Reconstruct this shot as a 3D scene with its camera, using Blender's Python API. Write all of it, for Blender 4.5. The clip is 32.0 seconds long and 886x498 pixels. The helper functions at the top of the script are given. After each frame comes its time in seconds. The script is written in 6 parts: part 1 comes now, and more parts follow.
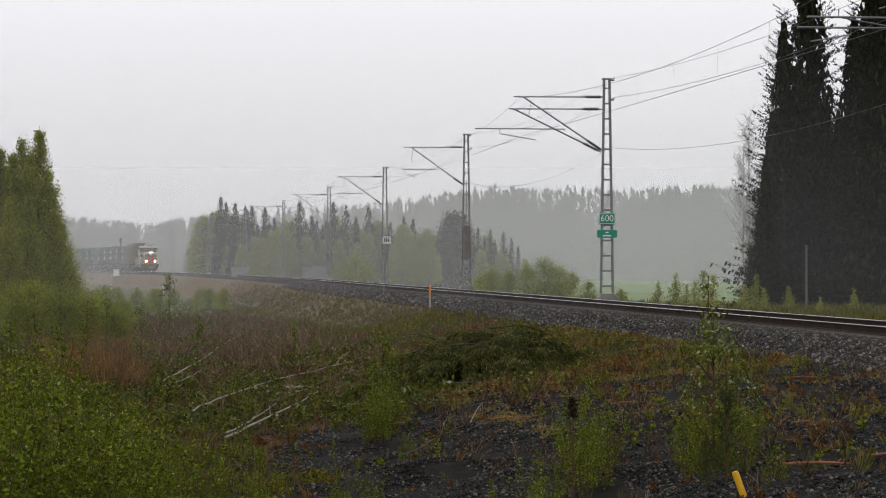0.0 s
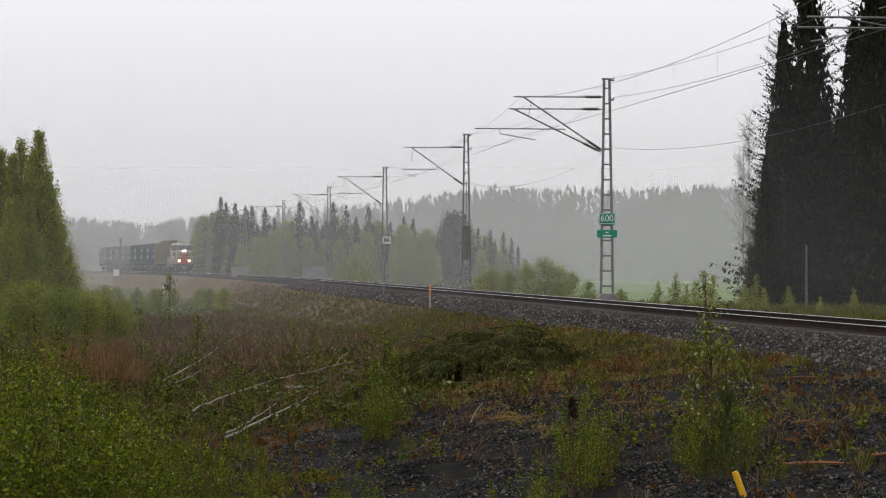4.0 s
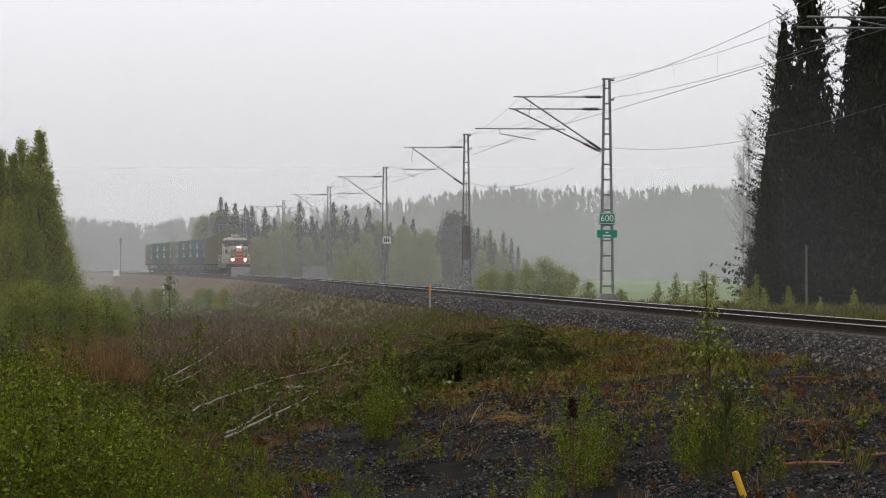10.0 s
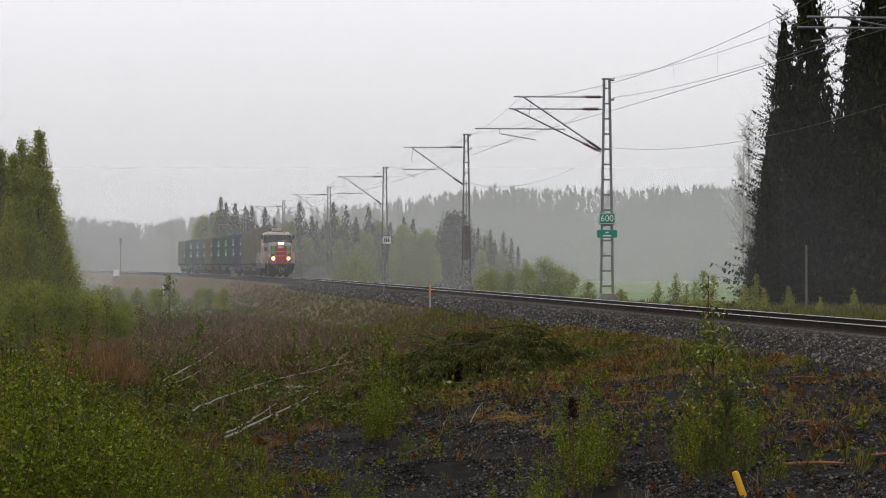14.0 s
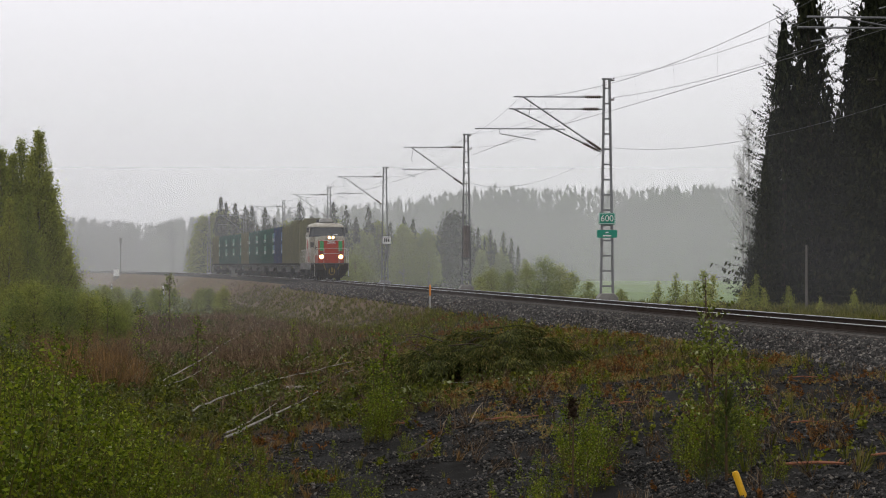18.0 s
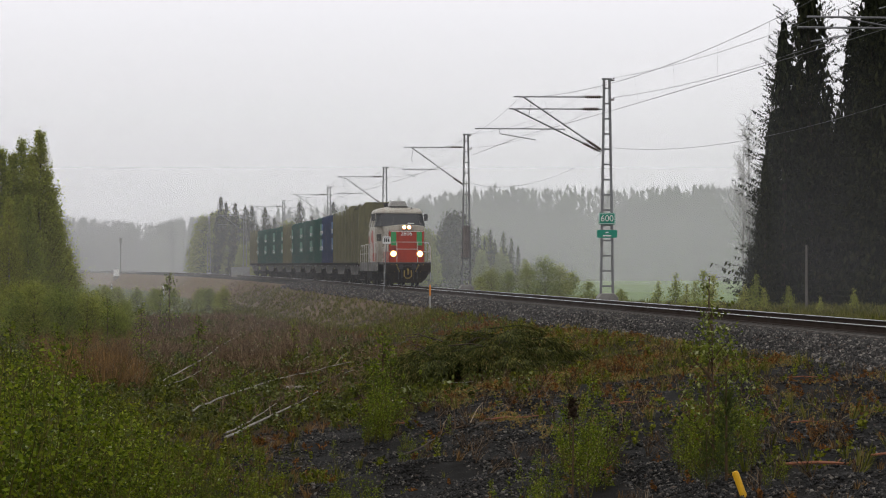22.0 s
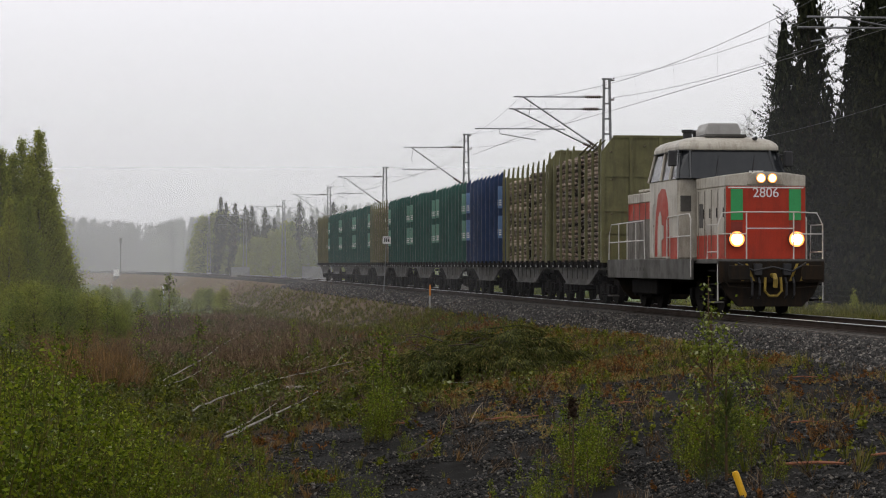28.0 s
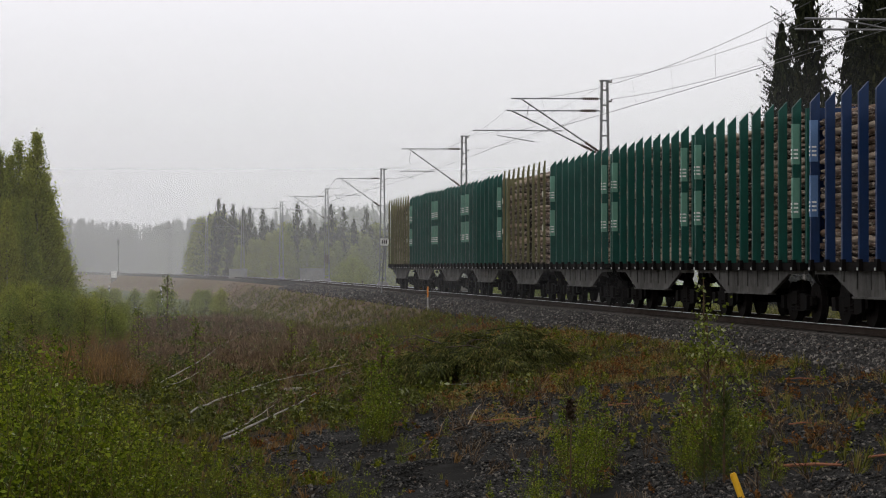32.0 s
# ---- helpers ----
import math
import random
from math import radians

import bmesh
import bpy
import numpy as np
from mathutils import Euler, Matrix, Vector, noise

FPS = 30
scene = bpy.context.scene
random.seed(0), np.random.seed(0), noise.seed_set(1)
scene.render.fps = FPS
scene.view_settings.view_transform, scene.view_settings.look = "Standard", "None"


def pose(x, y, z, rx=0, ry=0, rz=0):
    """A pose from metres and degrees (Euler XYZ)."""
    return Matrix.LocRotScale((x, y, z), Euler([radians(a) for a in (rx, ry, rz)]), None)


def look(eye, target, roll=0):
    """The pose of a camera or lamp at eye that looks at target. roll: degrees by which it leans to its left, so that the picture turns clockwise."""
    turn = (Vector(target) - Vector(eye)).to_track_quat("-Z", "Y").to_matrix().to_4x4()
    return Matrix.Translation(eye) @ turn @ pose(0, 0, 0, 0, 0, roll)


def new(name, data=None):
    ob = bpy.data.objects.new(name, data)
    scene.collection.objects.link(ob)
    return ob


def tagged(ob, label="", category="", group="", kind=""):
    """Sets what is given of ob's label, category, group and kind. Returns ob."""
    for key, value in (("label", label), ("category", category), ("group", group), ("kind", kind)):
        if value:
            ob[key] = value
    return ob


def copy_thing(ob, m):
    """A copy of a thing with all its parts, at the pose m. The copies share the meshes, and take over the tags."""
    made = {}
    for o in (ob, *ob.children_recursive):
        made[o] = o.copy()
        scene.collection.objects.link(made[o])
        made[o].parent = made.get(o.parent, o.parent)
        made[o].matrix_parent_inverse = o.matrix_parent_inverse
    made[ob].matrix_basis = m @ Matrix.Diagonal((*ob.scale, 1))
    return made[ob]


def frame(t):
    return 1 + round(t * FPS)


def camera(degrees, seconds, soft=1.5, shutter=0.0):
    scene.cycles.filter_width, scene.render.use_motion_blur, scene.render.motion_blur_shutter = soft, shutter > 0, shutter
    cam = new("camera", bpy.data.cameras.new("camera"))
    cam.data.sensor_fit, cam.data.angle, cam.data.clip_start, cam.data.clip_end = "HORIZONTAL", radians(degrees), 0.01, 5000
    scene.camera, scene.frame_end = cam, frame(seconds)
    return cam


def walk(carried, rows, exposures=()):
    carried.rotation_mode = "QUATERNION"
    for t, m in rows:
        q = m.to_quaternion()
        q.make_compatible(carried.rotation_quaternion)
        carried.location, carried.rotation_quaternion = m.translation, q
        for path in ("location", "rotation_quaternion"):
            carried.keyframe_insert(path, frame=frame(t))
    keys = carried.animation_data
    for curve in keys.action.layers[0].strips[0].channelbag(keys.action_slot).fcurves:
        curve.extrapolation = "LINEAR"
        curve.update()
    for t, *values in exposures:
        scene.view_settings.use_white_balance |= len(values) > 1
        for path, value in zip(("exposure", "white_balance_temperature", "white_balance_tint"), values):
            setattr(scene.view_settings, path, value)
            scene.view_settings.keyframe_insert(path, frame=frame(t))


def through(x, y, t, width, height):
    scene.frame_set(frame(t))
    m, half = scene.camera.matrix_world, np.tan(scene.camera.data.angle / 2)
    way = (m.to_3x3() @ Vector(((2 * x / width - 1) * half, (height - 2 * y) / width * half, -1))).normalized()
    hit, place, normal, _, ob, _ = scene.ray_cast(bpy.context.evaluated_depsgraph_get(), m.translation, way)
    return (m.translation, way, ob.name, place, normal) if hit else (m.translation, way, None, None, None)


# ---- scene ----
# The camera stands on a tripod beside the line; it is knocked slightly just before the end.
cam = camera(21.65, 32.0, 1.1)
EYE = 1.27                       # height above the rail head, which is z = 0
PITCH = 90.391
walk(cam, [(0.0, pose(0, 0, EYE, PITCH)), (31.6, pose(0, 0, EYE, PITCH)), (31.8, pose(0, 0, EYE, PITCH + 0.012, 0, -0.018)),
           (32.0, pose(0, 0, EYE, PITCH + 0.042, 0, -0.056))],
     exposures=[(0.0, 0.0), (32.0, 0.0)])

# ---- light: overcast, misty morning ----
SKY = 1.0
world = bpy.data.worlds.new("world")
scene.world = world
world.use_nodes = True
wn, wl = world.node_tree.nodes, world.node_tree.links
wn.clear()
w_out = wn.new("ShaderNodeOutputWorld")
w_bg = wn.new("ShaderNodeBackground")
w_co = wn.new("ShaderNodeTexCoord")
w_xyz = wn.new("ShaderNodeSeparateXYZ")
w_ramp = wn.new("ShaderNodeValToRGB")
w_ramp.color_ramp.elements[0].position = 0.0
w_ramp.color_ramp.elements[0].color = (0.855, 0.845, 0.885, 1)
w_ramp.color_ramp.elements[1].position = 1.0
w_ramp.color_ramp.elements[1].color = (1.04, 1.035, 1.06, 1)
e = w_ramp.color_ramp.elements.new(0.07)
e.color = (0.90, 0.89, 0.93, 1)
wl.new(w_co.outputs["Generated"], w_xyz.inputs[0])
wl.new(w_xyz.outputs["Z"], w_ramp.inputs[0])
wl.new(w_ramp.outputs[0], w_bg.inputs[0])
w_bg.inputs[1].default_value = SKY
wl.new(w_bg.outputs[0], w_out.inputs[0])

sun = new("sun", bpy.data.lights.new("sun", "SUN"))
sun.data.energy, sun.data.angle, sun.data.color = 0.5, radians(40), (1.0, 0.98, 0.95)
sun.matrix_world = look((0, 0, 100), (40, 60, 0))

# ---- materials ----


def material(name, rough=0.7, metal=0.0):
    m = bpy.data.materials.new(name)
    m.use_nodes = True
    b = m.node_tree.nodes["Principled BSDF"]
    b.inputs["Roughness"].default_value = rough
    b.inputs["Metallic"].default_value = metal
    b.inputs["Specular IOR Level"].default_value = 0.06 if rough >= 0.88 else 0.3
    return m, m.node_tree.nodes, m.node_tree.links, b


def node_noise(n, l, co, scale, detail=4.0, rough=0.6):
    t = n.new("ShaderNodeTexNoise")
    t.inputs["Scale"].default_value = scale
    t.inputs["Detail"].default_value = detail
    t.inputs["Roughness"].default_value = rough
    l.new(co, t.inputs["Vector"])
    return t.outputs["Fac"]


def node_ramp(n, l, fac, stops):
    r = n.new("ShaderNodeValToRGB")
    els = r.color_ramp.elements
    els[0].position, els[0].color = stops[0][0], (*stops[0][1], 1)
    els[1].position, els[1].color = stops[-1][0], (*stops[-1][1], 1)
    for p, c in stops[1:-1]:
        q = els.new(p)
        q.color = (*c, 1)
    l.new(fac, r.inputs[0])
    return r.outputs[0]


def node_mix(n, l, fac, a, b, kind="MIX"):
    x = n.new("ShaderNodeMix")
    x.data_type, x.blend_type = "RGBA", kind
    for sock, v in ((x.inputs["Factor"], fac), (x.inputs["A"], a), (x.inputs["B"], b)):
        if isinstance(v, (int, float)):
            sock.default_value = v
        elif isinstance(v, tuple):
            sock.default_value = (*v, 1)
        else:
            l.new(v, sock)
    return x.outputs["Result"]


def node_bump(n, l, height, strength, dist, b):
    u = n.new("ShaderNodeBump")
    u.inputs["Strength"].default_value = strength
    u.inputs["Distance"].default_value = dist
    l.new(height, u.inputs["Height"])
    l.new(u.outputs[0], b.inputs["Normal"])


def coords(n, which="Object"):
    return n.new("ShaderNodeTexCoord").outputs[which]


def worn(name, colour, dirt=(0.06, 0.05, 0.04), amount=0.4, rough=0.5, metal=0.0, scale=1.5, grain=30.0, bump=0.15):
    """Painted or plain surface with broad stains, fine grain and slight relief."""
    m, n, l, b = material(name, rough, metal)
    co = coords(n)
    big, fine = node_noise(n, l, co, scale, 5, 0.65), node_noise(n, l, co, grain, 3, 0.6)
    stain = node_ramp(n, l, big, [(0.42, (0, 0, 0)), (0.75, (amount, amount, amount))])
    base = node_mix(n, l, stain, colour, dirt)
    tone = node_ramp(n, l, fine, [(0.3, (0.84, 0.84, 0.84)), (0.7, (1.0, 1.0, 1.0))])
    l.new(node_mix(n, l, 1.0, base, tone, "MULTIPLY"), b.inputs["Base Color"])
    l.new(node_ramp(n, l, big, [(0.3, (rough * 0.8,) * 3), (0.8, (min(1, rough * 1.4),) * 3)]), b.inputs["Roughness"])
    node_bump(n, l, fine, bump, 0.01, b)
    return m


def streaked(name, colour, dirt, amount=0.6, rough=0.5):
    """Weathered paint: rain streaks running down, broad grime and fine chips."""
    m, n, l, b = material(name, rough)
    co = coords(n)
    mp = n.new("ShaderNodeMapping")
    mp.inputs["Scale"].default_value = (3.0, 3.0, 0.5)
    l.new(co, mp.inputs[0])
    run, big, fine = node_noise(n, l, mp.outputs[0], 1.6, 5, 0.7), node_noise(n, l, co, 1.1, 5, 0.65), node_noise(n, l, co, 26, 3)
    s1 = node_ramp(n, l, run, [(0.46, (0, 0, 0)), (0.72, (amount,) * 3)])
    s2 = node_ramp(n, l, big, [(0.48, (0, 0, 0)), (0.74, (amount * 0.8,) * 3)])
    c = node_mix(n, l, s2, node_mix(n, l, s1, colour, dirt), dirt)
    tone = node_ramp(n, l, fine, [(0.3, (0.82,) * 3), (0.7, (1.0,) * 3)])
    l.new(node_mix(n, l, 1.0, c, tone, "MULTIPLY"), b.inputs["Base Color"])
    l.new(node_ramp(n, l, big, [(0.3, (rough * 0.75,) * 3), (0.8, (min(1, rough * 1.5),) * 3)]), b.inputs["Roughness"])
    node_bump(n, l, fine, 0.12, 0.01, b)
    return m


def varied(name, stops, rough=0.8, by="island", bump=0.0, scale=20.0, sheen=0.0):
    """Colour drawn at random for each piece (or each object), with a little grain."""
    m, n, l, b = material(name, rough)
    rnd = n.new("ShaderNodeNewGeometry").outputs["Random Per Island"] if by == "island" else n.new("ShaderNodeObjectInfo").outputs["Random"]
    fine = node_noise(n, l, coords(n), scale, 3)
    tone = node_ramp(n, l, fine, [(0.3, (0.7, 0.7, 0.7)), (0.75, (1.1, 1.1, 1.1))])
    l.new(node_mix(n, l, 1.0, node_ramp(n, l, rnd, stops), tone, "MULTIPLY"), b.inputs["Base Color"])
    if bump:
        node_bump(n, l, fine, bump, 0.02, b)
    return m


def leafy(name, stops, through=0.35, rough=0.55):
    """Leaves: each its own green, some light passing through."""
    m, n, l, b = material(name, rough)
    b.inputs["Specular IOR Level"].default_value = 0.12
    rnd = n.new("ShaderNodeNewGeometry").outputs["Random Per Island"]
    tree = n.new("ShaderNodeObjectInfo").outputs["Random"]
    col = node_mix(n, l, 1.0, node_ramp(n, l, rnd, stops), node_ramp(n, l, tree, [(0, (0.8, 0.86, 0.8)), (1, (1.1, 1.05, 0.95))]), "MULTIPLY")
    l.new(col, b.inputs["Base Color"])
    tr = n.new("ShaderNodeBsdfTranslucent")
    l.new(col, tr.inputs[0])
    mx = n.new("ShaderNodeMixShader")
    mx.inputs[0].default_value = through
    l.new(b.outputs[0], mx.inputs[1])
    l.new(tr.outputs[0], mx.inputs[2])
    l.new(mx.outputs[0], n["Material Output"].inputs[0])
    return m


def log_bark():
    """Pine and birch logs: each its own tone, with flaked pale and dark patches."""
    m, n, l, b = material("log_bark", 0.85)
    co = coords(n)
    tone = node_ramp(n, l, n.new("ShaderNodeObjectInfo").outputs["Random"], [(0, (0.028, 0.015, 0.009)), (0.45, (0.08, 0.044, 0.025)), (0.75, (0.165, 0.098, 0.057)), (1, (0.42, 0.33, 0.25))])
    flake = node_ramp(n, l, node_noise(n, l, co, 2.8, 4, 0.7), [(0.53, (0, 0, 0)), (0.6, (0.95, 0.95, 0.95))])
    dark = node_ramp(n, l, node_noise(n, l, co, 4.0, 4, 0.7), [(0.3, (0.35, 0.35, 0.35)), (0.6, (1, 1, 1))])
    c = node_mix(n, l, 1.0, node_mix(n, l, flake, tone, (0.5, 0.41, 0.32)), dark, "MULTIPLY")
    l.new(c, b.inputs["Base Color"])
    node_bump(n, l, node_noise(n, l, co, 9, 3), 0.6, 0.02, b)
    return m


def mist(name, cover, low, high):
    """Thin veil of mist: lit by the sky from both sides, most light passes; it thins out from low to high."""
    m, n, l, b = material(name, 1.0)
    n.remove(b)
    d, t, p = n.new("ShaderNodeBsdfDiffuse"), n.new("ShaderNodeBsdfTranslucent"), n.new("ShaderNodeBsdfTransparent")
    d.inputs[0].default_value = t.inputs[0].default_value = (0.955, 0.955, 0.97, 1)
    a, c = n.new("ShaderNodeMixShader"), n.new("ShaderNodeMixShader")
    a.inputs[0].default_value = 0.5
    l.new(d.outputs[0], a.inputs[1])
    l.new(t.outputs[0], a.inputs[2])
    xyz, rng = n.new("ShaderNodeSeparateXYZ"), n.new("ShaderNodeMapRange")
    l.new(coords(n), xyz.inputs[0])
    l.new(xyz.outputs["Z"], rng.inputs["Value"])
    for k, v in (("From Min", low), ("From Max", high), ("To Min", cover), ("To Max", 0.0)):
        rng.inputs[k].default_value = v
    l.new(rng.outputs[0], c.inputs[0])
    l.new(p.outputs[0], c.inputs[1])
    l.new(a.outputs[0], c.inputs[2])
    l.new(c.outputs[0], n["Material Output"].inputs[0])
    return m


def ground_material():
    """Earth with moss, dead grass, rusty heather and damp gravel in patches."""
    m, n, l, b = material("ground_earth", 0.95)
    co = coords(n)
    big, mid, fine = node_noise(n, l, co, 0.16, 4), node_noise(n, l, co, 0.9, 5, 0.7), node_noise(n, l, co, 9.0, 5, 0.7)
    earth = node_ramp(n, l, fine, [(0.3, (0.009, 0.007, 0.005)), (0.55, (0.022, 0.016, 0.010)), (0.8, (0.055, 0.040, 0.024))])
    green = node_ramp(n, l, fine, [(0.3, (0.015, 0.016, 0.004)), (0.7, (0.055, 0.057, 0.012))])
    rust = node_ramp(n, l, fine, [(0.3, (0.035, 0.018, 0.010)), (0.7, (0.10, 0.055, 0.026))])
    c1 = node_mix(n, l, node_ramp(n, l, mid, [(0.44, (0, 0, 0)), (0.6, (1, 1, 1))]), earth, green)
    c2 = node_mix(n, l, node_ramp(n, l, big, [(0.5, (0, 0, 0)), (0.66, (0.75, 0.75, 0.75))]), c1, rust)
    l.new(c2, b.inputs["Base Color"])
    node_bump(n, l, fine, 0.8, 0.08, b)
    return m


M = {}
M["ground"] = ground_material()
M["ballast_bed"] = worn("ballast_bed", (0.0085, 0.0074, 0.006), (0.0045, 0.0038, 0.003), 0.6, 0.9, scale=3, grain=22, bump=0.9)
M["stone"] = varied("crushed_stone", [(0, (0.006, 0.0052, 0.0045)), (0.5, (0.019, 0.0165, 0.0142)), (0.8, (0.05, 0.044, 0.038)), (0.94, (0.21, 0.19, 0.168)), (1, (0.07, 0.04, 0.025))], 0.75, scale=18)
M["meadow"] = worn("rough_meadow", (0.06, 0.075, 0.016), (0.05, 0.038, 0.018), 0.7, 0.95, scale=0.25, grain=3, bump=0.6)
M["slope"] = worn("brown_bank_earth", (0.118, 0.075, 0.046), (0.08, 0.084, 0.026), 0.75, 0.95, scale=0.5, grain=6, bump=0.7)
# dark wet stones; the pale step at 0.95 paints sky glints on a few
M["gravel"] = varied("wet_gravel_glints", [(0, (0.0025, 0.0021, 0.0016)), (0.5, (0.0075, 0.0064, 0.0052)), (0.8, (0.022, 0.0195, 0.0165)), (0.95, (0.15, 0.135, 0.115)), (1, (0.06, 0.035, 0.02))], 0.8, scale=18)
M["herb"] = leafy("low_weed_leaves", [(0, (0.03, 0.036, 0.003)), (0.5, (0.085, 0.098, 0.007)), (0.95, (0.2, 0.22, 0.02)), (1, (0.3, 0.3, 0.15))], 0.35)
M["field"] = worn("field_grass", (0.14, 0.20, 0.075), (0.11, 0.14, 0.055), 0.6, 0.95, scale=0.05, grain=1.5)
M["rail"] = worn("rail_steel", (0.035, 0.025, 0.02), (0.02, 0.014, 0.01), 0.6, 0.9)
M["rail_head"] = worn("rail_head_steel", (0.5, 0.5, 0.5), (0.3, 0.28, 0.27), 0.3, 0.3, 0.9)
M["sleeper"] = worn("sleeper_concrete", (0.11, 0.10, 0.09), (0.04, 0.035, 0.03), 0.6, 0.9)
M["galv"] = worn("galvanised_steel", (0.22, 0.225, 0.23), (0.12, 0.10, 0.08), 0.5, 0.55, 0.6)
M["wire"] = worn("wire_copper_grey", (0.11, 0.11, 0.11), (0.06, 0.06, 0.06), 0.3, 0.6, 0.3)
M["insulator"] = worn("insulator_brown", (0.07, 0.045, 0.035), (0.03, 0.03, 0.03), 0.3, 0.35)
M["concrete"] = worn("concrete", (0.24, 0.23, 0.21), (0.08, 0.075, 0.065), 0.7, 0.9)
M["sign_green"] = worn("sign_green", (0.01, 0.24, 0.16), (0.02, 0.14, 0.1), 0.3, 0.4)
M["white"] = worn("white_paint", (0.78, 0.78, 0.76), (0.4, 0.38, 0.34), 0.3, 0.5)
M["black"] = worn("black_paint", (0.02, 0.02, 0.022), (0.05, 0.045, 0.04), 0.5, 0.5)
M["yellow"] = worn("yellow_plastic", (0.75, 0.42, 0.02), (0.35, 0.2, 0.03), 0.4, 0.5)
M["cream"] = streaked("cream_grey_paint", (0.44, 0.405, 0.34), (0.115, 0.085, 0.055), 0.58, 0.42)
M["red"] = streaked("red_orange_paint", (0.37, 0.030, 0.009), (0.15, 0.02, 0.010), 0.55, 0.5)
M["green_panel"] = worn("bright_green_paint", (0.035, 0.29, 0.09), (0.03, 0.18, 0.06), 0.3, 0.5)
M["frame_grey"] = streaked("frame_grey_paint", (0.085, 0.08, 0.072), (0.026, 0.022, 0.018), 0.85, 0.7)
# near-black for frames, bogies, steps and floors
M["under"] = worn("underframe_black", (0.005, 0.0043, 0.004), (0.011, 0.008, 0.006), 0.5, 0.92)
M["handrail"] = worn("handrail_white", (0.55, 0.53, 0.49), (0.2, 0.17, 0.14), 0.6, 0.5)
M["stake_green"] = streaked("stake_green_paint", (0.003, 0.062, 0.046), (0.005, 0.024, 0.018), 0.45, 0.55)
M["plate_green"] = worn("pale_green_plate", (0.12, 0.27, 0.2), (0.06, 0.15, 0.11), 0.3, 0.5)
M["stake_blue"] = streaked("stake_blue_paint", (0.004, 0.023, 0.082), (0.006, 0.013, 0.03), 0.45, 0.55)
M["plate_blue"] = worn("pale_blue_plate", (0.10, 0.18, 0.34), (0.06, 0.11, 0.2), 0.3, 0.5)
M["stake_olive"] = streaked("stake_olive_paint", (0.128, 0.122, 0.048), (0.05, 0.042, 0.022), 0.6, 0.6)
M["belly"] = streaked("sole_bar_grey", (0.07, 0.066, 0.059), (0.016, 0.014, 0.012), 1.0, 0.75)
M["bark"] = log_bark()
M["spruce"] = leafy("spruce_needles", [(0, (0.008, 0.010, 0.006)), (0.6, (0.019, 0.023, 0.011)), (1, (0.042, 0.046, 0.021))], 0.12, 0.8)
M["birch"] = leafy("birch_leaves", [(0, (0.13, 0.15, 0.030)), (0.6, (0.22, 0.245, 0.045)), (1, (0.32, 0.34, 0.08))], 0.5)
M["shrub"] = leafy("shrub_leaves", [(0, (0.022, 0.034, 0.003)), (0.55, (0.10, 0.132, 0.007)), (0.92, (0.23, 0.275, 0.020)), (0.96, (0.13, 0.085, 0.03)), (1, (0.42, 0.45, 0.24))], 0.4)
M["trunk"] = worn("tree_bark", (0.085, 0.065, 0.05), (0.03, 0.025, 0.02), 0.6, 0.95, scale=4)
M["birch_bark"] = worn("birch_bark", (0.30, 0.275, 0.235), (0.035, 0.028, 0.022), 1.0, 0.85, scale=4)
M["twig"] = varied("twig_bark", [(0, (0.026, 0.016, 0.010)), (0.55, (0.075, 0.048, 0.029)), (0.88, (0.16, 0.11, 0.062)), (1, (0.34, 0.28, 0.2))], 0.9)
M["grass"] = leafy("grass_blades", [(0, (0.04, 0.045, 0.008)), (0.6, (0.10, 0.105, 0.018)), (1, (0.19, 0.16, 0.05))], 0.4)
M["dead_grass"] = leafy("dead_grass", [(0, (0.07, 0.04, 0.016)), (0.6, (0.15, 0.085, 0.032)), (1, (0.26, 0.16, 0.07))], 0.3)
M["heather"] = leafy("rusty_heather", [(0, (0.06, 0.026, 0.010)), (0.6, (0.16, 0.066, 0.02)), (1, (0.34, 0.14, 0.035))], 0.3, 0.8)
M["asphalt"] = worn("asphalt", (0.10, 0.10, 0.105), (0.06, 0.06, 0.06), 0.4, 0.8, scale=0.5, grain=8)
M["glass"] = worn("dark_cab_glass", (0.02, 0.022, 0.025), (0.05, 0.05, 0.05), 0.3, 0.08, bump=0.0)


def lamp_lens(name, radius, strength):
    """A lit lens: white-hot in the middle; its amber edge paints the halo seen round the lamp."""
    m, n, l, b = material(name, 0.3)
    ln, mr = n.new("ShaderNodeVectorMath"), n.new("ShaderNodeMapRange")
    ln.operation = "LENGTH"
    l.new(coords(n), ln.inputs[0])
    l.new(ln.outputs["Value"], mr.inputs["Value"])
    for k, v in (("From Min", 0.0), ("From Max", radius), ("To Min", 0.0), ("To Max", 1.0)):
        mr.inputs[k].default_value = v
    l.new(node_ramp(n, l, mr.outputs[0], [(0.0, (1.0, 0.8, 0.48)), (0.55, (1.0, 0.6, 0.24)), (0.75, (1.0, 0.42, 0.1)), (1.0, (1.0, 0.25, 0.04))]), b.inputs["Emission Color"])
    fall = n.new("ShaderNodeMapRange")
    l.new(mr.outputs[0], fall.inputs["Value"])
    for k, v in (("From Min", 0.5), ("From Max", 0.8), ("To Min", strength), ("To Max", 2.2)):
        fall.inputs[k].default_value = v
    l.new(fall.outputs[0], b.inputs["Emission Strength"])
    b.inputs["Base Color"].default_value = (0.3, 0.2, 0.1, 1)
    return m


M["lens_big"] = lamp_lens("headlamp_lens_halo", 0.2, 60.0)
M["lens_small"] = lamp_lens("top_lamp_lens_halo", 0.12, 60.0)

# ---- mesh tools ----


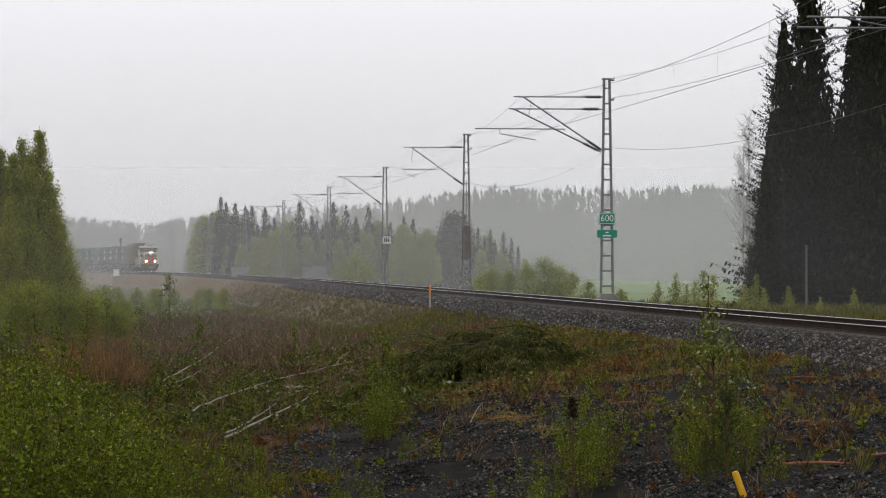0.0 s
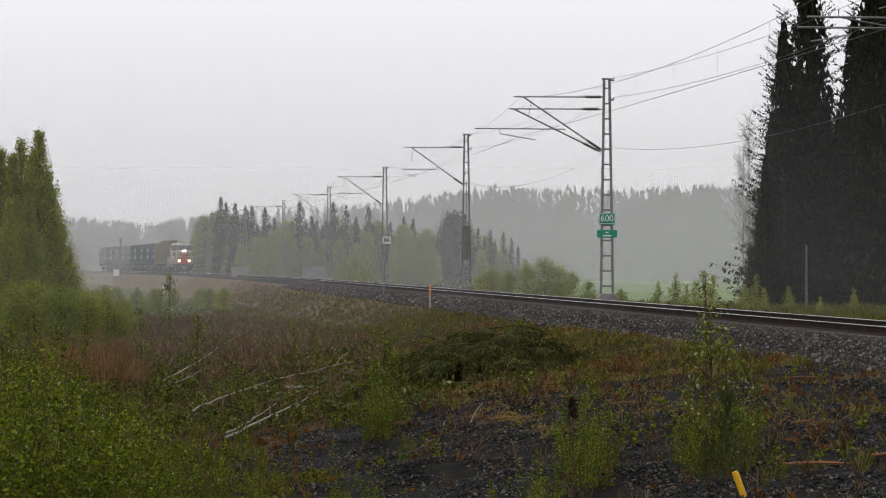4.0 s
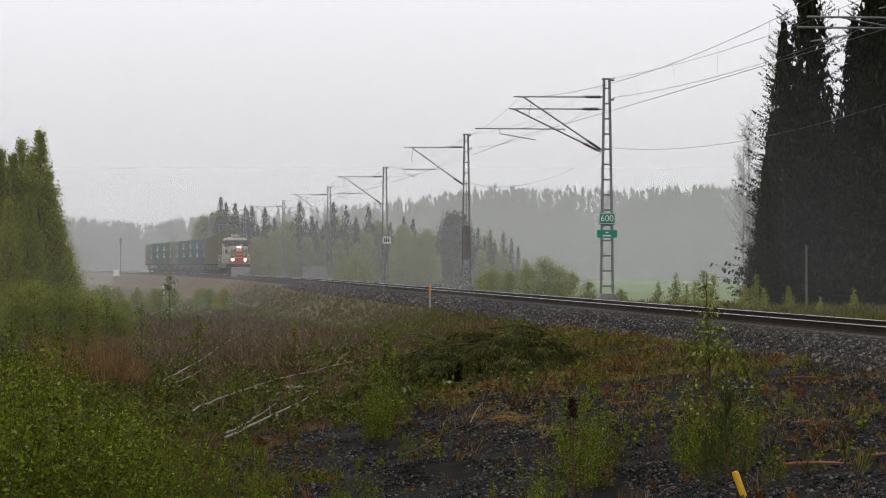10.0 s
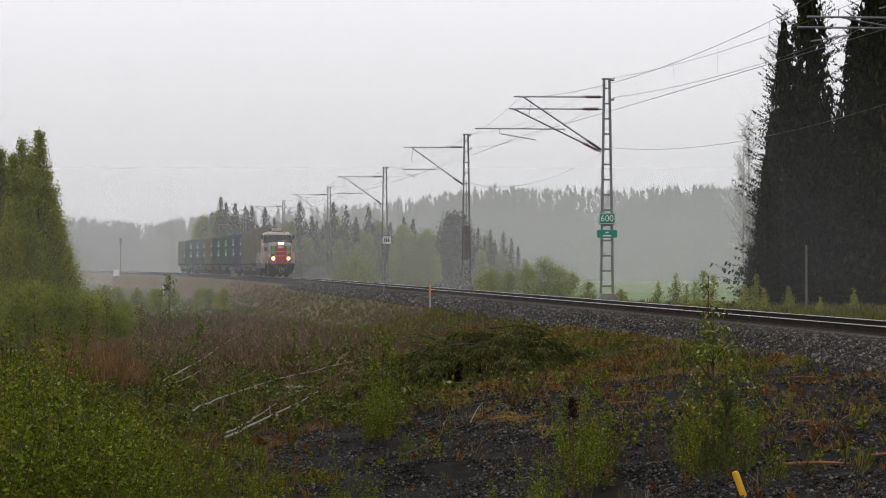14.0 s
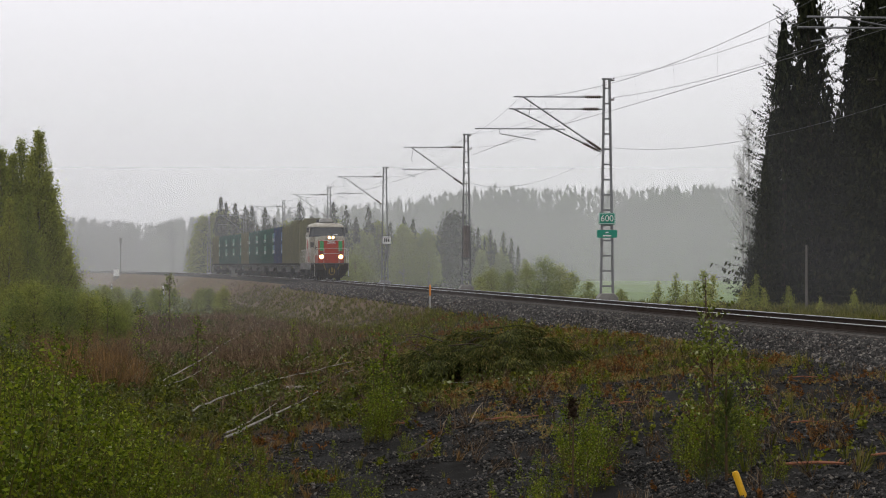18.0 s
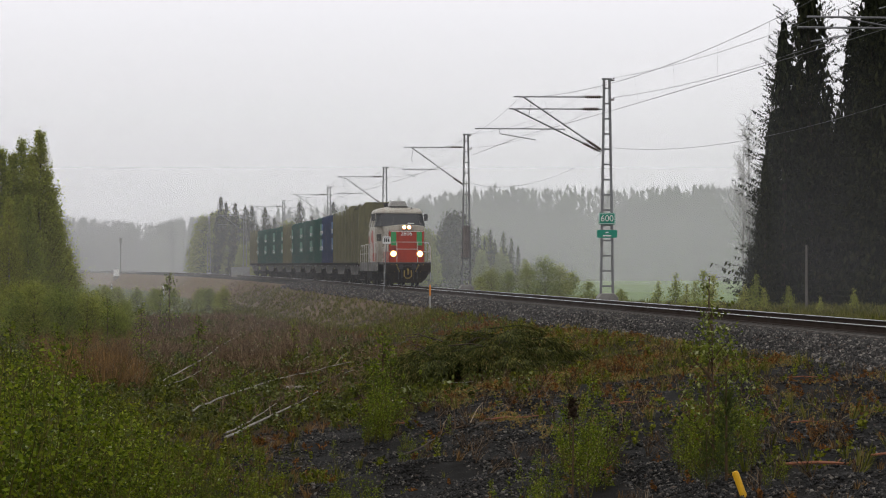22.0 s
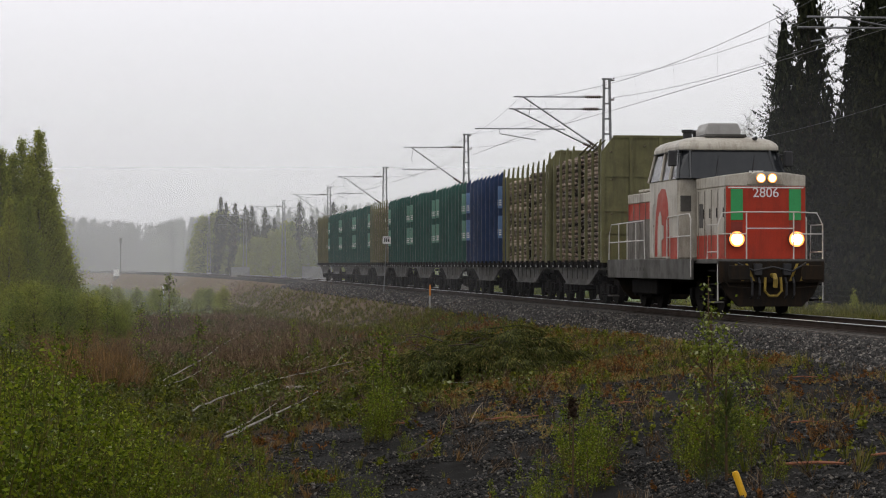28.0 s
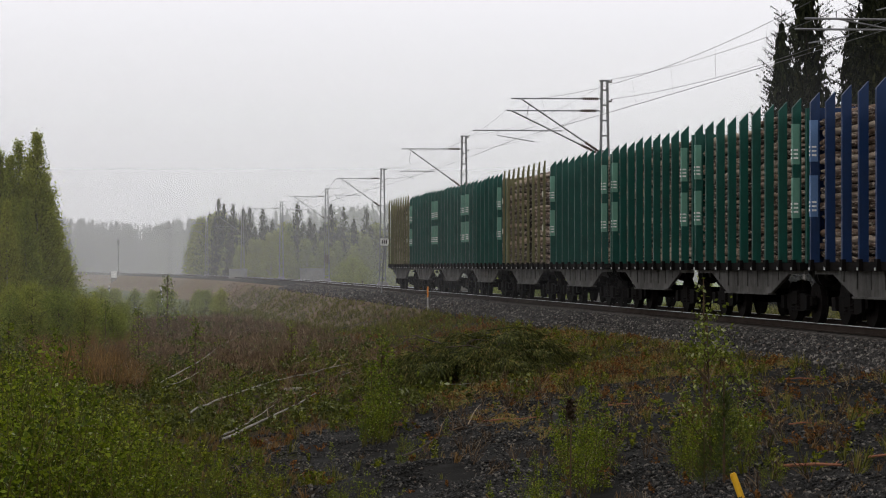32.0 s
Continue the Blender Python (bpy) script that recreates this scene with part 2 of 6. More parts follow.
class Soup:
    """Collects vertices and faces for one mesh; each piece keeps its own vertices."""

    def __init__(self):
        self.v, self.f = [], []

    def add(self, pts, faces):
        k = len(self.v)
        self.v.extend(tuple(p) for p in pts)
        self.f.extend(tuple(k + i for i in q) for q in faces)

    def box(self, x0, x1, y0, y1, z0, z1, m=None):
        p = [(x0, y0, z0), (x1, y0, z0), (x1, y1, z0), (x0, y1, z0), (x0, y0, z1), (x1, y0, z1), (x1, y1, z1), (x0, y1, z1)]
        if m is not None:
            p = [m @ Vector(q) for q in p]
        self.add(p, [(0, 3, 2, 1), (4, 5, 6, 7), (0, 1, 5, 4), (1, 2, 6, 5), (2, 3, 7, 6), (3, 0, 4, 7)])

    def prism(self, outline, axis, a, b):
        """Extrudes a 2D outline along an axis ('x', 'y' or 'z') from a to b."""
        put = {"x": lambda u, v, w: (w, u, v), "y": lambda u, v, w: (u, w, v), "z": lambda u, v, w: (u, v, w)}[axis]
        n = len(outline)
        self.add([put(u, v, a) for u, v in outline] + [put(u, v, b) for u, v in outline],
                 [tuple(range(n))[::-1], tuple(range(n, 2 * n))] + [(i, (i + 1) % n, n + (i + 1) % n, n + i) for i in range(n)])

    def tube(self, pts, r, n=6, caps=True):
        """A tube along points; r is one radius or one for each point."""
        pts = [Vector(p) for p in pts]
        rs = [r] * len(pts) if isinstance(r, (int, float)) else r
        ring = []
        for i, p in enumerate(pts):
            d = (pts[min(i + 1, len(pts) - 1)] - pts[max(i - 1, 0)]).normalized()
            a = d.cross(Vector((0, 0, 1)) if abs(d.z) < 0.9 else Vector((1, 0, 0))).normalized()
            b = d.cross(a)
            ring += [p + (a * math.cos(6.2832 * k / n) + b * math.sin(6.2832 * k / n)) * rs[i] for k in range(n)]
        fs = [(i * n + k, i * n + (k + 1) % n, (i + 1) * n + (k + 1) % n, (i + 1) * n + k) for i in range(len(pts) - 1) for k in range(n)]
        if caps:
            fs += [tuple(range(n))[::-1], tuple(range(len(ring) - n, len(ring)))]
        self.add(ring, fs)

    def leaf(self, p, d, w, ln, up=None):
        """A pointed leaf from p along d."""
        d = Vector(d).normalized()
        s = d.cross(Vector(up) if up is not None else Vector((random.uniform(-1, 1), random.uniform(-1, 1), random.uniform(-1, 1)))).normalized() * w * 0.5
        p = Vector(p)
        self.add([p, p + d * ln * 0.45 + s, p + d * ln, p + d * ln * 0.45 - s], [(0, 1, 2, 3)])

    def mesh(self, name, mat, smooth=False):
        me = bpy.data.meshes.new(name)
        me.from_pydata(self.v, [], self.f)
        for m in (mat if isinstance(mat, (list, tuple)) else [mat]):
            me.materials.append(m)
        if smooth:
            me.polygons.foreach_set("use_smooth", [True] * len(me.polygons))
        me.update()
        return me


def part(name, soup, mat, parent, label="", smooth=False):
    """One mesh object under a thing or a part."""
    ob = new(name, soup if isinstance(soup, bpy.types.Mesh) else soup.mesh(name, mat, smooth))
    ob.parent = parent
    if label:
        tagged(ob, label)
    return ob


def bevelled(ob, width=0.01, segments=1):
    b = ob.modifiers.new("bevel", "BEVEL")
    b.width, b.segments, b.limit_method = width, segments, "ANGLE"
    return ob


def thing(name, label, category, group="", kind="", at=None, data=None):
    ob = new(name, data)
    if at is not None:
        ob.matrix_basis = at
    return tagged(ob, label, category, group, kind)


def box_part(name, dims, mat, parent, label="", bevel=0.0):
    s = Soup()
    s.box(*dims)
    ob = part(name, s, mat, parent, label)
    return bevelled(ob, bevel) if bevel else ob


def lettering(name, text, size, mat, parent, m, depth=0.004):
    """Raised characters in the built-in font, as a mesh."""
    cu = bpy.data.curves.new(name, "FONT")
    cu.body, cu.size, cu.align_x, cu.align_y, cu.extrude = text, size, "CENTER", "CENTER", depth
    tmp = new(name + "_curve", cu)
    bpy.context.view_layer.update()
    me = bpy.data.meshes.new_from_object(tmp.evaluated_get(bpy.context.evaluated_depsgraph_get()))
    bpy.data.objects.remove(tmp)
    me.materials.clear()
    me.materials.append(mat)
    ob = new(name, me)
    ob.parent = parent
    ob.matrix_basis = m
    return ob


def scatter(name, mats, kinds, places, sizes, rng, tilt=0.3, pick=None):
    """One mesh of many small copies of a few template pieces, each turned and tilted at random."""
    n = len(places)
    places, sizes = np.array(places, float), np.array(sizes, float)
    if sizes.ndim == 1:
        sizes = np.repeat(sizes[:, None], 3, 1)
    pick = rng.integers(0, len(kinds), n) if pick is None else pick
    vs, fs, at = [], [], 0
    for k, (tv, tf) in enumerate(kinds):
        sel = np.where(pick == k)[0]
        if not len(sel):
            continue
        tv, tf = np.array(tv, float), np.array(tf, int)
        a, b, c = rng.uniform(0, 6.2832, len(sel)), rng.normal(0, tilt, len(sel)), rng.normal(0, tilt, len(sel))
        v = tv[None] * sizes[sel][:, None, :]
        y, z = v[..., 1] * np.cos(b)[:, None] - v[..., 2] * np.sin(b)[:, None], v[..., 1] * np.sin(b)[:, None] + v[..., 2] * np.cos(b)[:, None]
        x, z = v[..., 0] * np.cos(c)[:, None] + z * np.sin(c)[:, None], -v[..., 0] * np.sin(c)[:, None] + z * np.cos(c)[:, None]
        x, y = x * np.cos(a)[:, None] - y * np.sin(a)[:, None], x * np.sin(a)[:, None] + y * np.cos(a)[:, None]
        w = np.stack([x, y, z], -1) + places[sel][:, None, :]
        vs.append(w.reshape(-1, 3))
        fs.append((tf[None] + (at + np.arange(len(sel)) * len(tv))[:, None, None]).reshape(-1, tf.shape[1]))
        at += len(sel) * len(tv)
    v, f = np.concatenate(vs), np.concatenate(fs)
    me = bpy.data.meshes.new(name)
    me.vertices.add(len(v))
    me.vertices.foreach_set("co", v.ravel())
    me.loops.add(f.size)
    me.loops.foreach_set("vertex_index", f.ravel())
    me.polygons.add(len(f))
    me.polygons.foreach_set("loop_start", np.arange(len(f)) * f.shape[1])
    me.materials.append(mats)
    me.update(calc_edges=True)
    return me


# ---- the line of the track ----
def track_x(y):
    y = min(y, 660.0)
    u = max(0.0, y - 172.45)
    bend = 0.00045 * (u ** 3 / 120 if u < 20 else u * u / 2 - u * 10 + 66.67)
    return 16.32 - 0.1342 * y - bend


TY = [20 + 0.5 * i for i in range(1480)]
TS = [0.0]
for i_ in range(1, len(TY)):
    TS.append(TS[-1] + math.hypot(0.5, track_x(TY[i_]) - track_x(TY[i_ - 1])))


def on_track(s, side=0.0, z=0.0):
    """Place on the line at s metres along it (away from the camera), shifted to the far side, and its heading towards the camera."""
    y = float(np.interp(s, TS, TY)) if s >= 0 else 20 + s * 0.9911
    dx = track_x(y + 0.5) - track_x(y - 0.5)
    h = math.hypot(1, dx)
    return Vector((track_x(y) + side / h, y - side * dx / h, z)), math.degrees(math.atan2(-1, -dx))


def side_of(x, y):
    """Distance from the centre of the track, positive on the far side."""
    dx = track_x(y + 0.5) - track_x(y - 0.5)
    return (x - track_x(y)) / math.hypot(1, dx)


NEAR_U = [0, 1.9, 2.3, 3.3, 6, 9, 14, 20, 40, 400]
PROFILES = [(35, [-.27, -.27, -.30, -.52, -.75, -1.0, -1.9, -1.75, -1.5, -1.5]), (83, [-.27, -.27, -.30, -.55, -1.2, -1.6, -2.1, -1.8, -1.6, -1.6]),
            (122, [-.27, -.27, -.30, -.55, -2.0, -2.1, -2.2, -1.9, -1.8, -1.8]), (209, [-.27, -.27, -.30, -.6, -2.5, -2.75, -2.8, -2.8, -2.6, -2.4])]
FAR_U = [0, 1.9, 2.3, 3.3, 5, 9, 15, 60, 130, 600]
FAR_P = [(105, [-.27, -.27, -.30, -.42, -.6, -.95, -1.0, -1.0, -1.0, -1.0]), (227, [-.27, -.27, -.30, -.5, -1.2, -2.2, -2.4, -2.5, -2.5, -1.5])]


def ground_z(x, y, rough=True):
    o = side_of(x, y)
    prof, us = (PROFILES, NEAR_U) if o < 0 else (FAR_P, FAR_U)
    vals = [float(np.interp(abs(o), us, v)) for _, v in prof]
    z = float(np.interp(y, [a for a, _ in prof], vals))
    if rough and abs(o) > 3.2:
        k = min(1.0, (abs(o) - 3.2) / 2)
        if o < 0 and y < 46:
            z += k * 0.13 * noise.noise((x * 0.9, y * 0.55, 7)) * min(1.0, (46 - y) / 6)
        z += k * (0.16 * noise.noise((x * 0.35, y * 0.35, 0)) + 0.07 * noise.noise((x * 1.3, y * 1.3, 4)))
    return z

# ---- ground, track bed and rails ----
def build_ground():
    ys = [-250, -120, -60, -30, -10]
    y = 0.0
    while y < 900:
        ys.append(y)
        y += 0.45 if y < 70 else 0.8 if y < 115 else 2.0 if y < 230 else 6 if y < 500 else 25
    ys += [1000, 1300, 1800, 2600, 3600]
    half = [0.9, 1.9, 2.3, 2.8, 3.3, 3.8, 4.4, 5, 5.6, 6.2, 6.8, 7.4, 8, 8.6, 9.2, 9.8, 10.4, 11, 11.6, 12.2, 12.8, 13.4, 14, 14.6, 15.2, 16, 17, 18, 19, 20, 22, 24, 27, 30, 35, 42,
            52, 66, 85, 110, 150, 220, 350, 600, 1100, 2200]
    us = [-u for u in half[::-1]] + [0] + half
    s = Soup()
    for y in ys:
        dx = track_x(y + 0.5) - track_x(y - 0.5)
        h = math.hypot(1, dx)
        for u in us:
            x = track_x(y) + u * h
            s.v.append((x, y, ground_z(x, y)))
    w = len(us)
    for j in range(len(ys) - 1):
        for i in range(w - 1):
            a = j * w + i
            s.f.append((a, a + 1, a + w + 1, a + w))
    me = s.mesh("ground", [M["ground"], M["ballast_bed"], M["field"], M["meadow"], M["slope"]], True)
    for k, p in enumerate(me.polygons):
        u = us[k % (w - 1)] + 0.01
        yy = ys[k // (w - 1)]
        if -3.0 < u < 3.0 or 0 < yy < 43 and -13.4 < u < -3 or 0 < yy < 50 and -4.6 < u < 0:
            p.material_index = 1
        elif u < -8.5 and yy > 105:
            p.material_index = 3
        elif u < -3 and yy > 92:
            p.material_index = 4
        elif u > 14 and yy > 157:
            p.material_index = 2
    return thing("ground", "damp earth bank with moss, gravel and dead grass beside the line", "ground", kind="structure", data=me)


def build_track():
    track = thing("railway_track", "single railway line of worn steel rails on concrete sleepers in crushed stone", "railway track", kind="structure")
    prof_foot = [(-.07, -.17), (.07, -.17), (.07, -.155), (.012, -.14), (.012, -.045), (.034, -.035), (.034, -.012), (-.034, -.012), (-.034, -.035), (-.012, -.045), (-.012, -.14), (-.07, -.155)]
    prof_head = [(-.035, -.0119), (.035, -.0119), (.033, -.002), (.022, 0), (-.022, 0), (-.033, -.002)]
    for side in (-0.797, 0.797):
        rail = None
        for nm, prof, mat in (("rail", prof_foot, M["rail"]), ("rail_head", prof_head, M["rail_head"])):
            s = Soup()
            n = len(prof)
            ss = [-24 + 4 * i for i in range(152)]
            for a in ss:
                p, hd = on_track(a, side)
                ang = radians(hd)
                for u, z in prof:
                    s.v.append((p.x - math.sin(ang) * u, p.y + math.cos(ang) * u, z))
            for j in range(len(ss) - 1):
                for k in range(n):
                    s.f.append((j * n + k, j * n + (k + 1) % n, (j + 1) * n + (k + 1) % n, (j + 1) * n + k))
            rail = part(nm, s, mat, track if rail is None else rail)
    s = Soup()
    s.prism([(-1.3, -.30), (1.3, -.30), (1.3, -.205), (1.25, -.19), (.35, -.2), (-.35, -.2), (-1.25, -.19), (-1.3, -.205)], "y", -.13, .13)
    me = s.mesh("sleeper", M["sleeper"])
    for i in range(295):
        p, hd = on_track(10 + 0.61 * i)
        ob = part("sleeper", me, None, track)
        ob.matrix_basis = pose(p.x, p.y, 0, 0, 0, hd + 90)
    return track


ground = build_ground()
track = build_track()

# ---- overhead line ----
MASTS = [(12.9, 50.2), (6.68, 94.45), (1.35, 134.6), (-4.51, 179.5), (-11.1, 225.5), (-18.66, 271.3), (-27.3, 319.3), (-37.2, 368.2), (-48.6, 416.0)]


def lattice_mast(x, y, turn, double, label, near=False):
    """Two channel legs with flat cross bars on a footing, and the cantilevers that hold the wires."""
    base = ground_z(x, y, False)
    mast = thing("catenary_mast", label, "catenary mast", "catenary masts along the line", at=pose(x, y, base, 0, 0, turn))
    up = 0.05 - base
    f = Soup()
    f.prism([(-.42, -.5), (.42, -.5), (.42, up - .12), (.26, up + .06), (-.26, up + .06), (-.42, up - .12)], "y", -.3, .3)
    bevelled(part("footing", f, M["concrete"], mast, "weathered concrete footing"), 0.02)
    top = up + 8.8
    for sx in (-1, 1):
        s = Soup()
        w0, w1 = 0.25, 0.11
        s.add([(sx * (w0 + a), b, up) for a, b in ((-.045, -.06), (.045, -.06), (.045, .06), (-.045, .06))] +
              [(sx * (w1 + a), b, top) for a, b in ((-.045, -.06), (.045, -.06), (.045, .06), (-.045, .06))],
              [(0, 1, 5, 4), (1, 2, 6, 5), (2, 3, 7, 6), (3, 0, 4, 7), (4, 5, 6, 7)])
        part("leg", s, M["galv"], mast)
    bar = 0.35
    while bar < 8.7:
        w = 0.25 - 0.14 * bar / 8.8
        box_part("cross_bar", (-w, w, -.065, -.045, up + bar - .035, up + bar + .035), M["galv"], mast)
        bar += 0.62
    box_part("cap", (-.2, .2, -.08, .08, top - .04, top + .03), M["galv"], mast)
    for k, dz in ((0, -0.05), (1, -0.85)):
        s = Soup()
        s.tube([(.15, 0, top + dz), (.3, 0, top + dz), (.3, 0, top + dz + .1)], .04, 6)
        part("wire_insulator", s, M["insulator"], mast)
    # arm height, reach, and where the strut meets the arm
    arms = [(0.0, 8.06, 3.85, 3.45), (.5, 7.6, 3.95, 3.75)] if double else [(0.0, 8.05, 3.65, 3.2)]
    for off, za, reach, meet in arms:
        arm = Soup()
        foot, head = Vector((-.15, off, up + 5.85)), Vector((-meet, off, up + za - .03))
        arm.tube([(-.1, off, up + za), (-reach, off, up + za - .02)], .03, 6)
        arm.tube([foot, head], .034, 6)
        cant = part("cantilever", arm, M["galv"], mast)
        a0 = Vector((-.25, off, up + za))
        for q0, q1 in ((a0, a0 + Vector((-.65, 0, 0))), (foot.lerp(head, .03), foot.lerp(head, .2))):
            ins = Soup()
            pts = []
            rad = []
            for k in range(17):
                pts.append(q0.lerp(q1, k / 16))
                rad.append(.075 if k % 2 else .035)
            ins.tube(pts, rad, 8)
            part("insulator", ins, M["insulator"], cant, "ribbed brown insulator")
    reg = Soup()
    if near:
        reg.tube([(-.1, .2, up + 6.55), (-5.1, .2, up + 6.55)], .026, 6)
        reg.tube([(-.1, .6, up + 6.38), (-5.2, .6, up + 6.36)], .026, 6)
        reg.tube([(-4.0, .6, up + 6.34), (-4.0, .6, up + 6.22), (-4.9, .6, up + 6.06)], .018, 5)
    else:
        reg.tube([(-1.7, .2, up + 6.75), (-5.4 if double else -3.75, .2, up + 6.75)], .026, 6)
    reg.tube([(-4.4 if double else -3.6, .2, up + 6.72), (-4.4 if double else -3.6, .2, up + 6.55), (-2.9, .2, up + 6.3)], .018, 5)
    reg.tube([(-3.1, .1, up + 7.9), (-3.2, .1, up + 7.3), (-2.9, .15, up + 6.9), (-3.5, .2, up + 6.75)], .014, 5)
    part("registration_arm", reg, M["galv"], mast)
    return mast


mast_things = []
for i, (mx, my) in enumerate(MASTS):
    o = on_track(float(np.interp(my, TY, TS)))[1]
    mast_things.append(lattice_mast(mx, my, o + 90, i <= 1, "grey lattice steel catenary mast with cantilever arms on a concrete footing", i == 0))


def number_board(mast):
    """Green distance boards on the mast nearest the crossing."""
    m = mast.matrix_basis.translation
    bd = thing("kilometre_sign", "green distance board with white figures fixed to a lattice mast", "sign", at=pose(m.x, m.y - .12, 0))
    part("board", rounded_board(.68, .47), M["sign_green"], bd).location = (0, 0, 3.15)
    bo = bd.children[0]
    fr = Soup()
    for a in ((-.31, .31, .19, .205), (-.31, .31, -.205, -.19), (-.325, -.31, -.205, .205), (.31, .325, -.205, .205)):
        fr.box(a[0], a[1], -.016, -.0125, a[2], a[3])
    part("border", fr, M["white"], bo)
    lettering("figures", "600", .36, M["white"], bo, pose(0, -.02, 0, 90))
    b2 = thing("kilometre_sign", "small green board with faint white marks below a distance board", "sign", at=pose(m.x, m.y - .12, 0))
    part("board", rounded_board(.82, .32), M["sign_green"], b2).location = (0, 0, 2.53)
    s = Soup()
    s.box(-.17, .17, -.022, -.012, -.1, -.05)
    s.box(-.06, .06, -.022, -.012, .04, .08)
    part("marks", s, M["white"], b2.children[0])


def rounded_board(w, h, d=.012):
    s = Soup()
    pts = []
    for cx, cz, a0 in ((w / 2 - .05, h / 2 - .05, 0), (-w / 2 + .05, h / 2 - .05, 90), (-w / 2 + .05, -h / 2 + .05, 180), (w / 2 - .05, -h / 2 + .05, 270)):
        for k in range(4):
            a = radians(a0 + 30 * k)
            pts.append((cx + .05 * math.cos(a), cz + .05 * math.sin(a)))
    s.prism(pts, "y", -d, d)
    return s


number_board(mast_things[1])


def wires():
    """Messenger, contact, return and feeder wires with droppers, sagging between the masts."""
    ends = []
    for i, m in enumerate(mast_things):
        ends.append((m.matrix_basis, 0.05 - ground_z(*MASTS[i], False)))
    hang = {"messenger_wire": (-3.3, 8.0, 0.75, .007), "contact_wire": (-3.2, 6.45, 0.04, .008), "return_wire": (.3, 8.85, 0.5, .007), "feeder_wire": (.3, 8.05, 0.5, .007),
            "low_wire": (.15, 6.0, 0.8, .007)}
    for nm, (lx, lz, sag, r) in hang.items():
        w = thing(nm, "thin grey overhead wire hung between catenary masts", "wire", "overhead wires")
        for i in range(len(ends) - 1):
            if nm == "low_wire" and i > 1:
                break
            (ma, ua), (mb, ub) = ends[i], ends[i + 1]
            st = 0.3 * (-1) ** i if lx < 0 else 0
            a, b = ma @ Vector((lx + st, 0, lz + ua)), mb @ Vector((lx - st, 0, lz + ub))
            s = Soup()
            s.tube([a.lerp(b, t / 12) - Vector((0, 0, 4 * sag * (t / 12) * (1 - t / 12))) for t in range(13)], r, 4)
            span = part("span", s, M["wire"], w)
            if nm == "messenger_wire":
                for k in range(1, 9):
                    t = k / 9
                    p = a.lerp(b, t) - Vector((0, 0, 4 * sag * t * (1 - t)))
                    qa, qb = ma @ Vector((-3.2, 0, 6.45 + ua)), mb @ Vector((-3.2, 0, 6.45 + ub))
                    d = Soup()
                    d.tube([p, qa.lerp(qb, t)], .004, 3)
                    part("dropper", d, M["wire"], span)


wires()

# ---- the train ----
def tube_part(name, pts, r, mat, parent, n=6, label=""):
    s = Soup()
    s.tube(pts, r, n)
    return part(name, s, mat, parent, label)


def disc(s, c, r, w, n=20, axis="y"):
    """A short cylinder about the y (or x) axis, centred at c."""
    d = Vector((0, w / 2, 0)) if axis == "y" else Vector((w / 2, 0, 0))
    s.tube([Vector(c) - d, Vector(c) + d], r, n)


def wheelset(parent, x, r, mat):
    """Axle with two flanged wheels: a part that turns."""
    s = Soup()
    s.tube([(0, -.8, 0), (0, .8, 0)], .09, 8)
    ws = part("wheelset", s, mat, parent)
    ws.location = (x, 0, r)
    for sy in (-1, 1):
        w = Soup()
        disc(w, (0, sy * .797, 0), r, .125, 24)
        disc(w, (0, sy * .72, 0), r + .028, .03, 24)
        disc(w, (0, sy * .875, 0), .16, .06, 10)
        for k in range(6):
            a = k * 1.0472
            w.tube([(math.cos(a) * r * .5, sy * .862, math.sin(a) * r * .5), (math.cos(a) * r * .5, sy * .87, math.sin(a) * r * .5)], .05, 6)
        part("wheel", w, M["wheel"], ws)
    return ws


def bogie(parent, x, base, r):
    s = Soup()
    for sy in (-1, 1):
        y = sy * 1.0
        s.prism([(x - base / 2 - .35, r + .12), (x - base / 2 - .35, r - .05), (x - .55, r - .2), (x + .55, r - .2), (x + base / 2 + .35, r - .05), (x + base / 2 + .35, r + .12), (x + .4, r + .2), (x - .4, r + .2)],
                "y", y - .05, y + .05)
        for dx in (-base / 2, base / 2):
            s.box(x + dx - .14, x + dx + .14, y - .12, y + .12, r - .15, r + .15)
        for k in range(5):
            for dx in (-.22, .22):
                s.tube([(x + dx, y, r - .16 + k * .07), (x + dx, y, r - .12 + k * .07)], .1, 8)
    s.box(x - .2, x + .2, -1.1, 1.1, r - .05, r + .25)
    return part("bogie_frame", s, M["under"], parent)


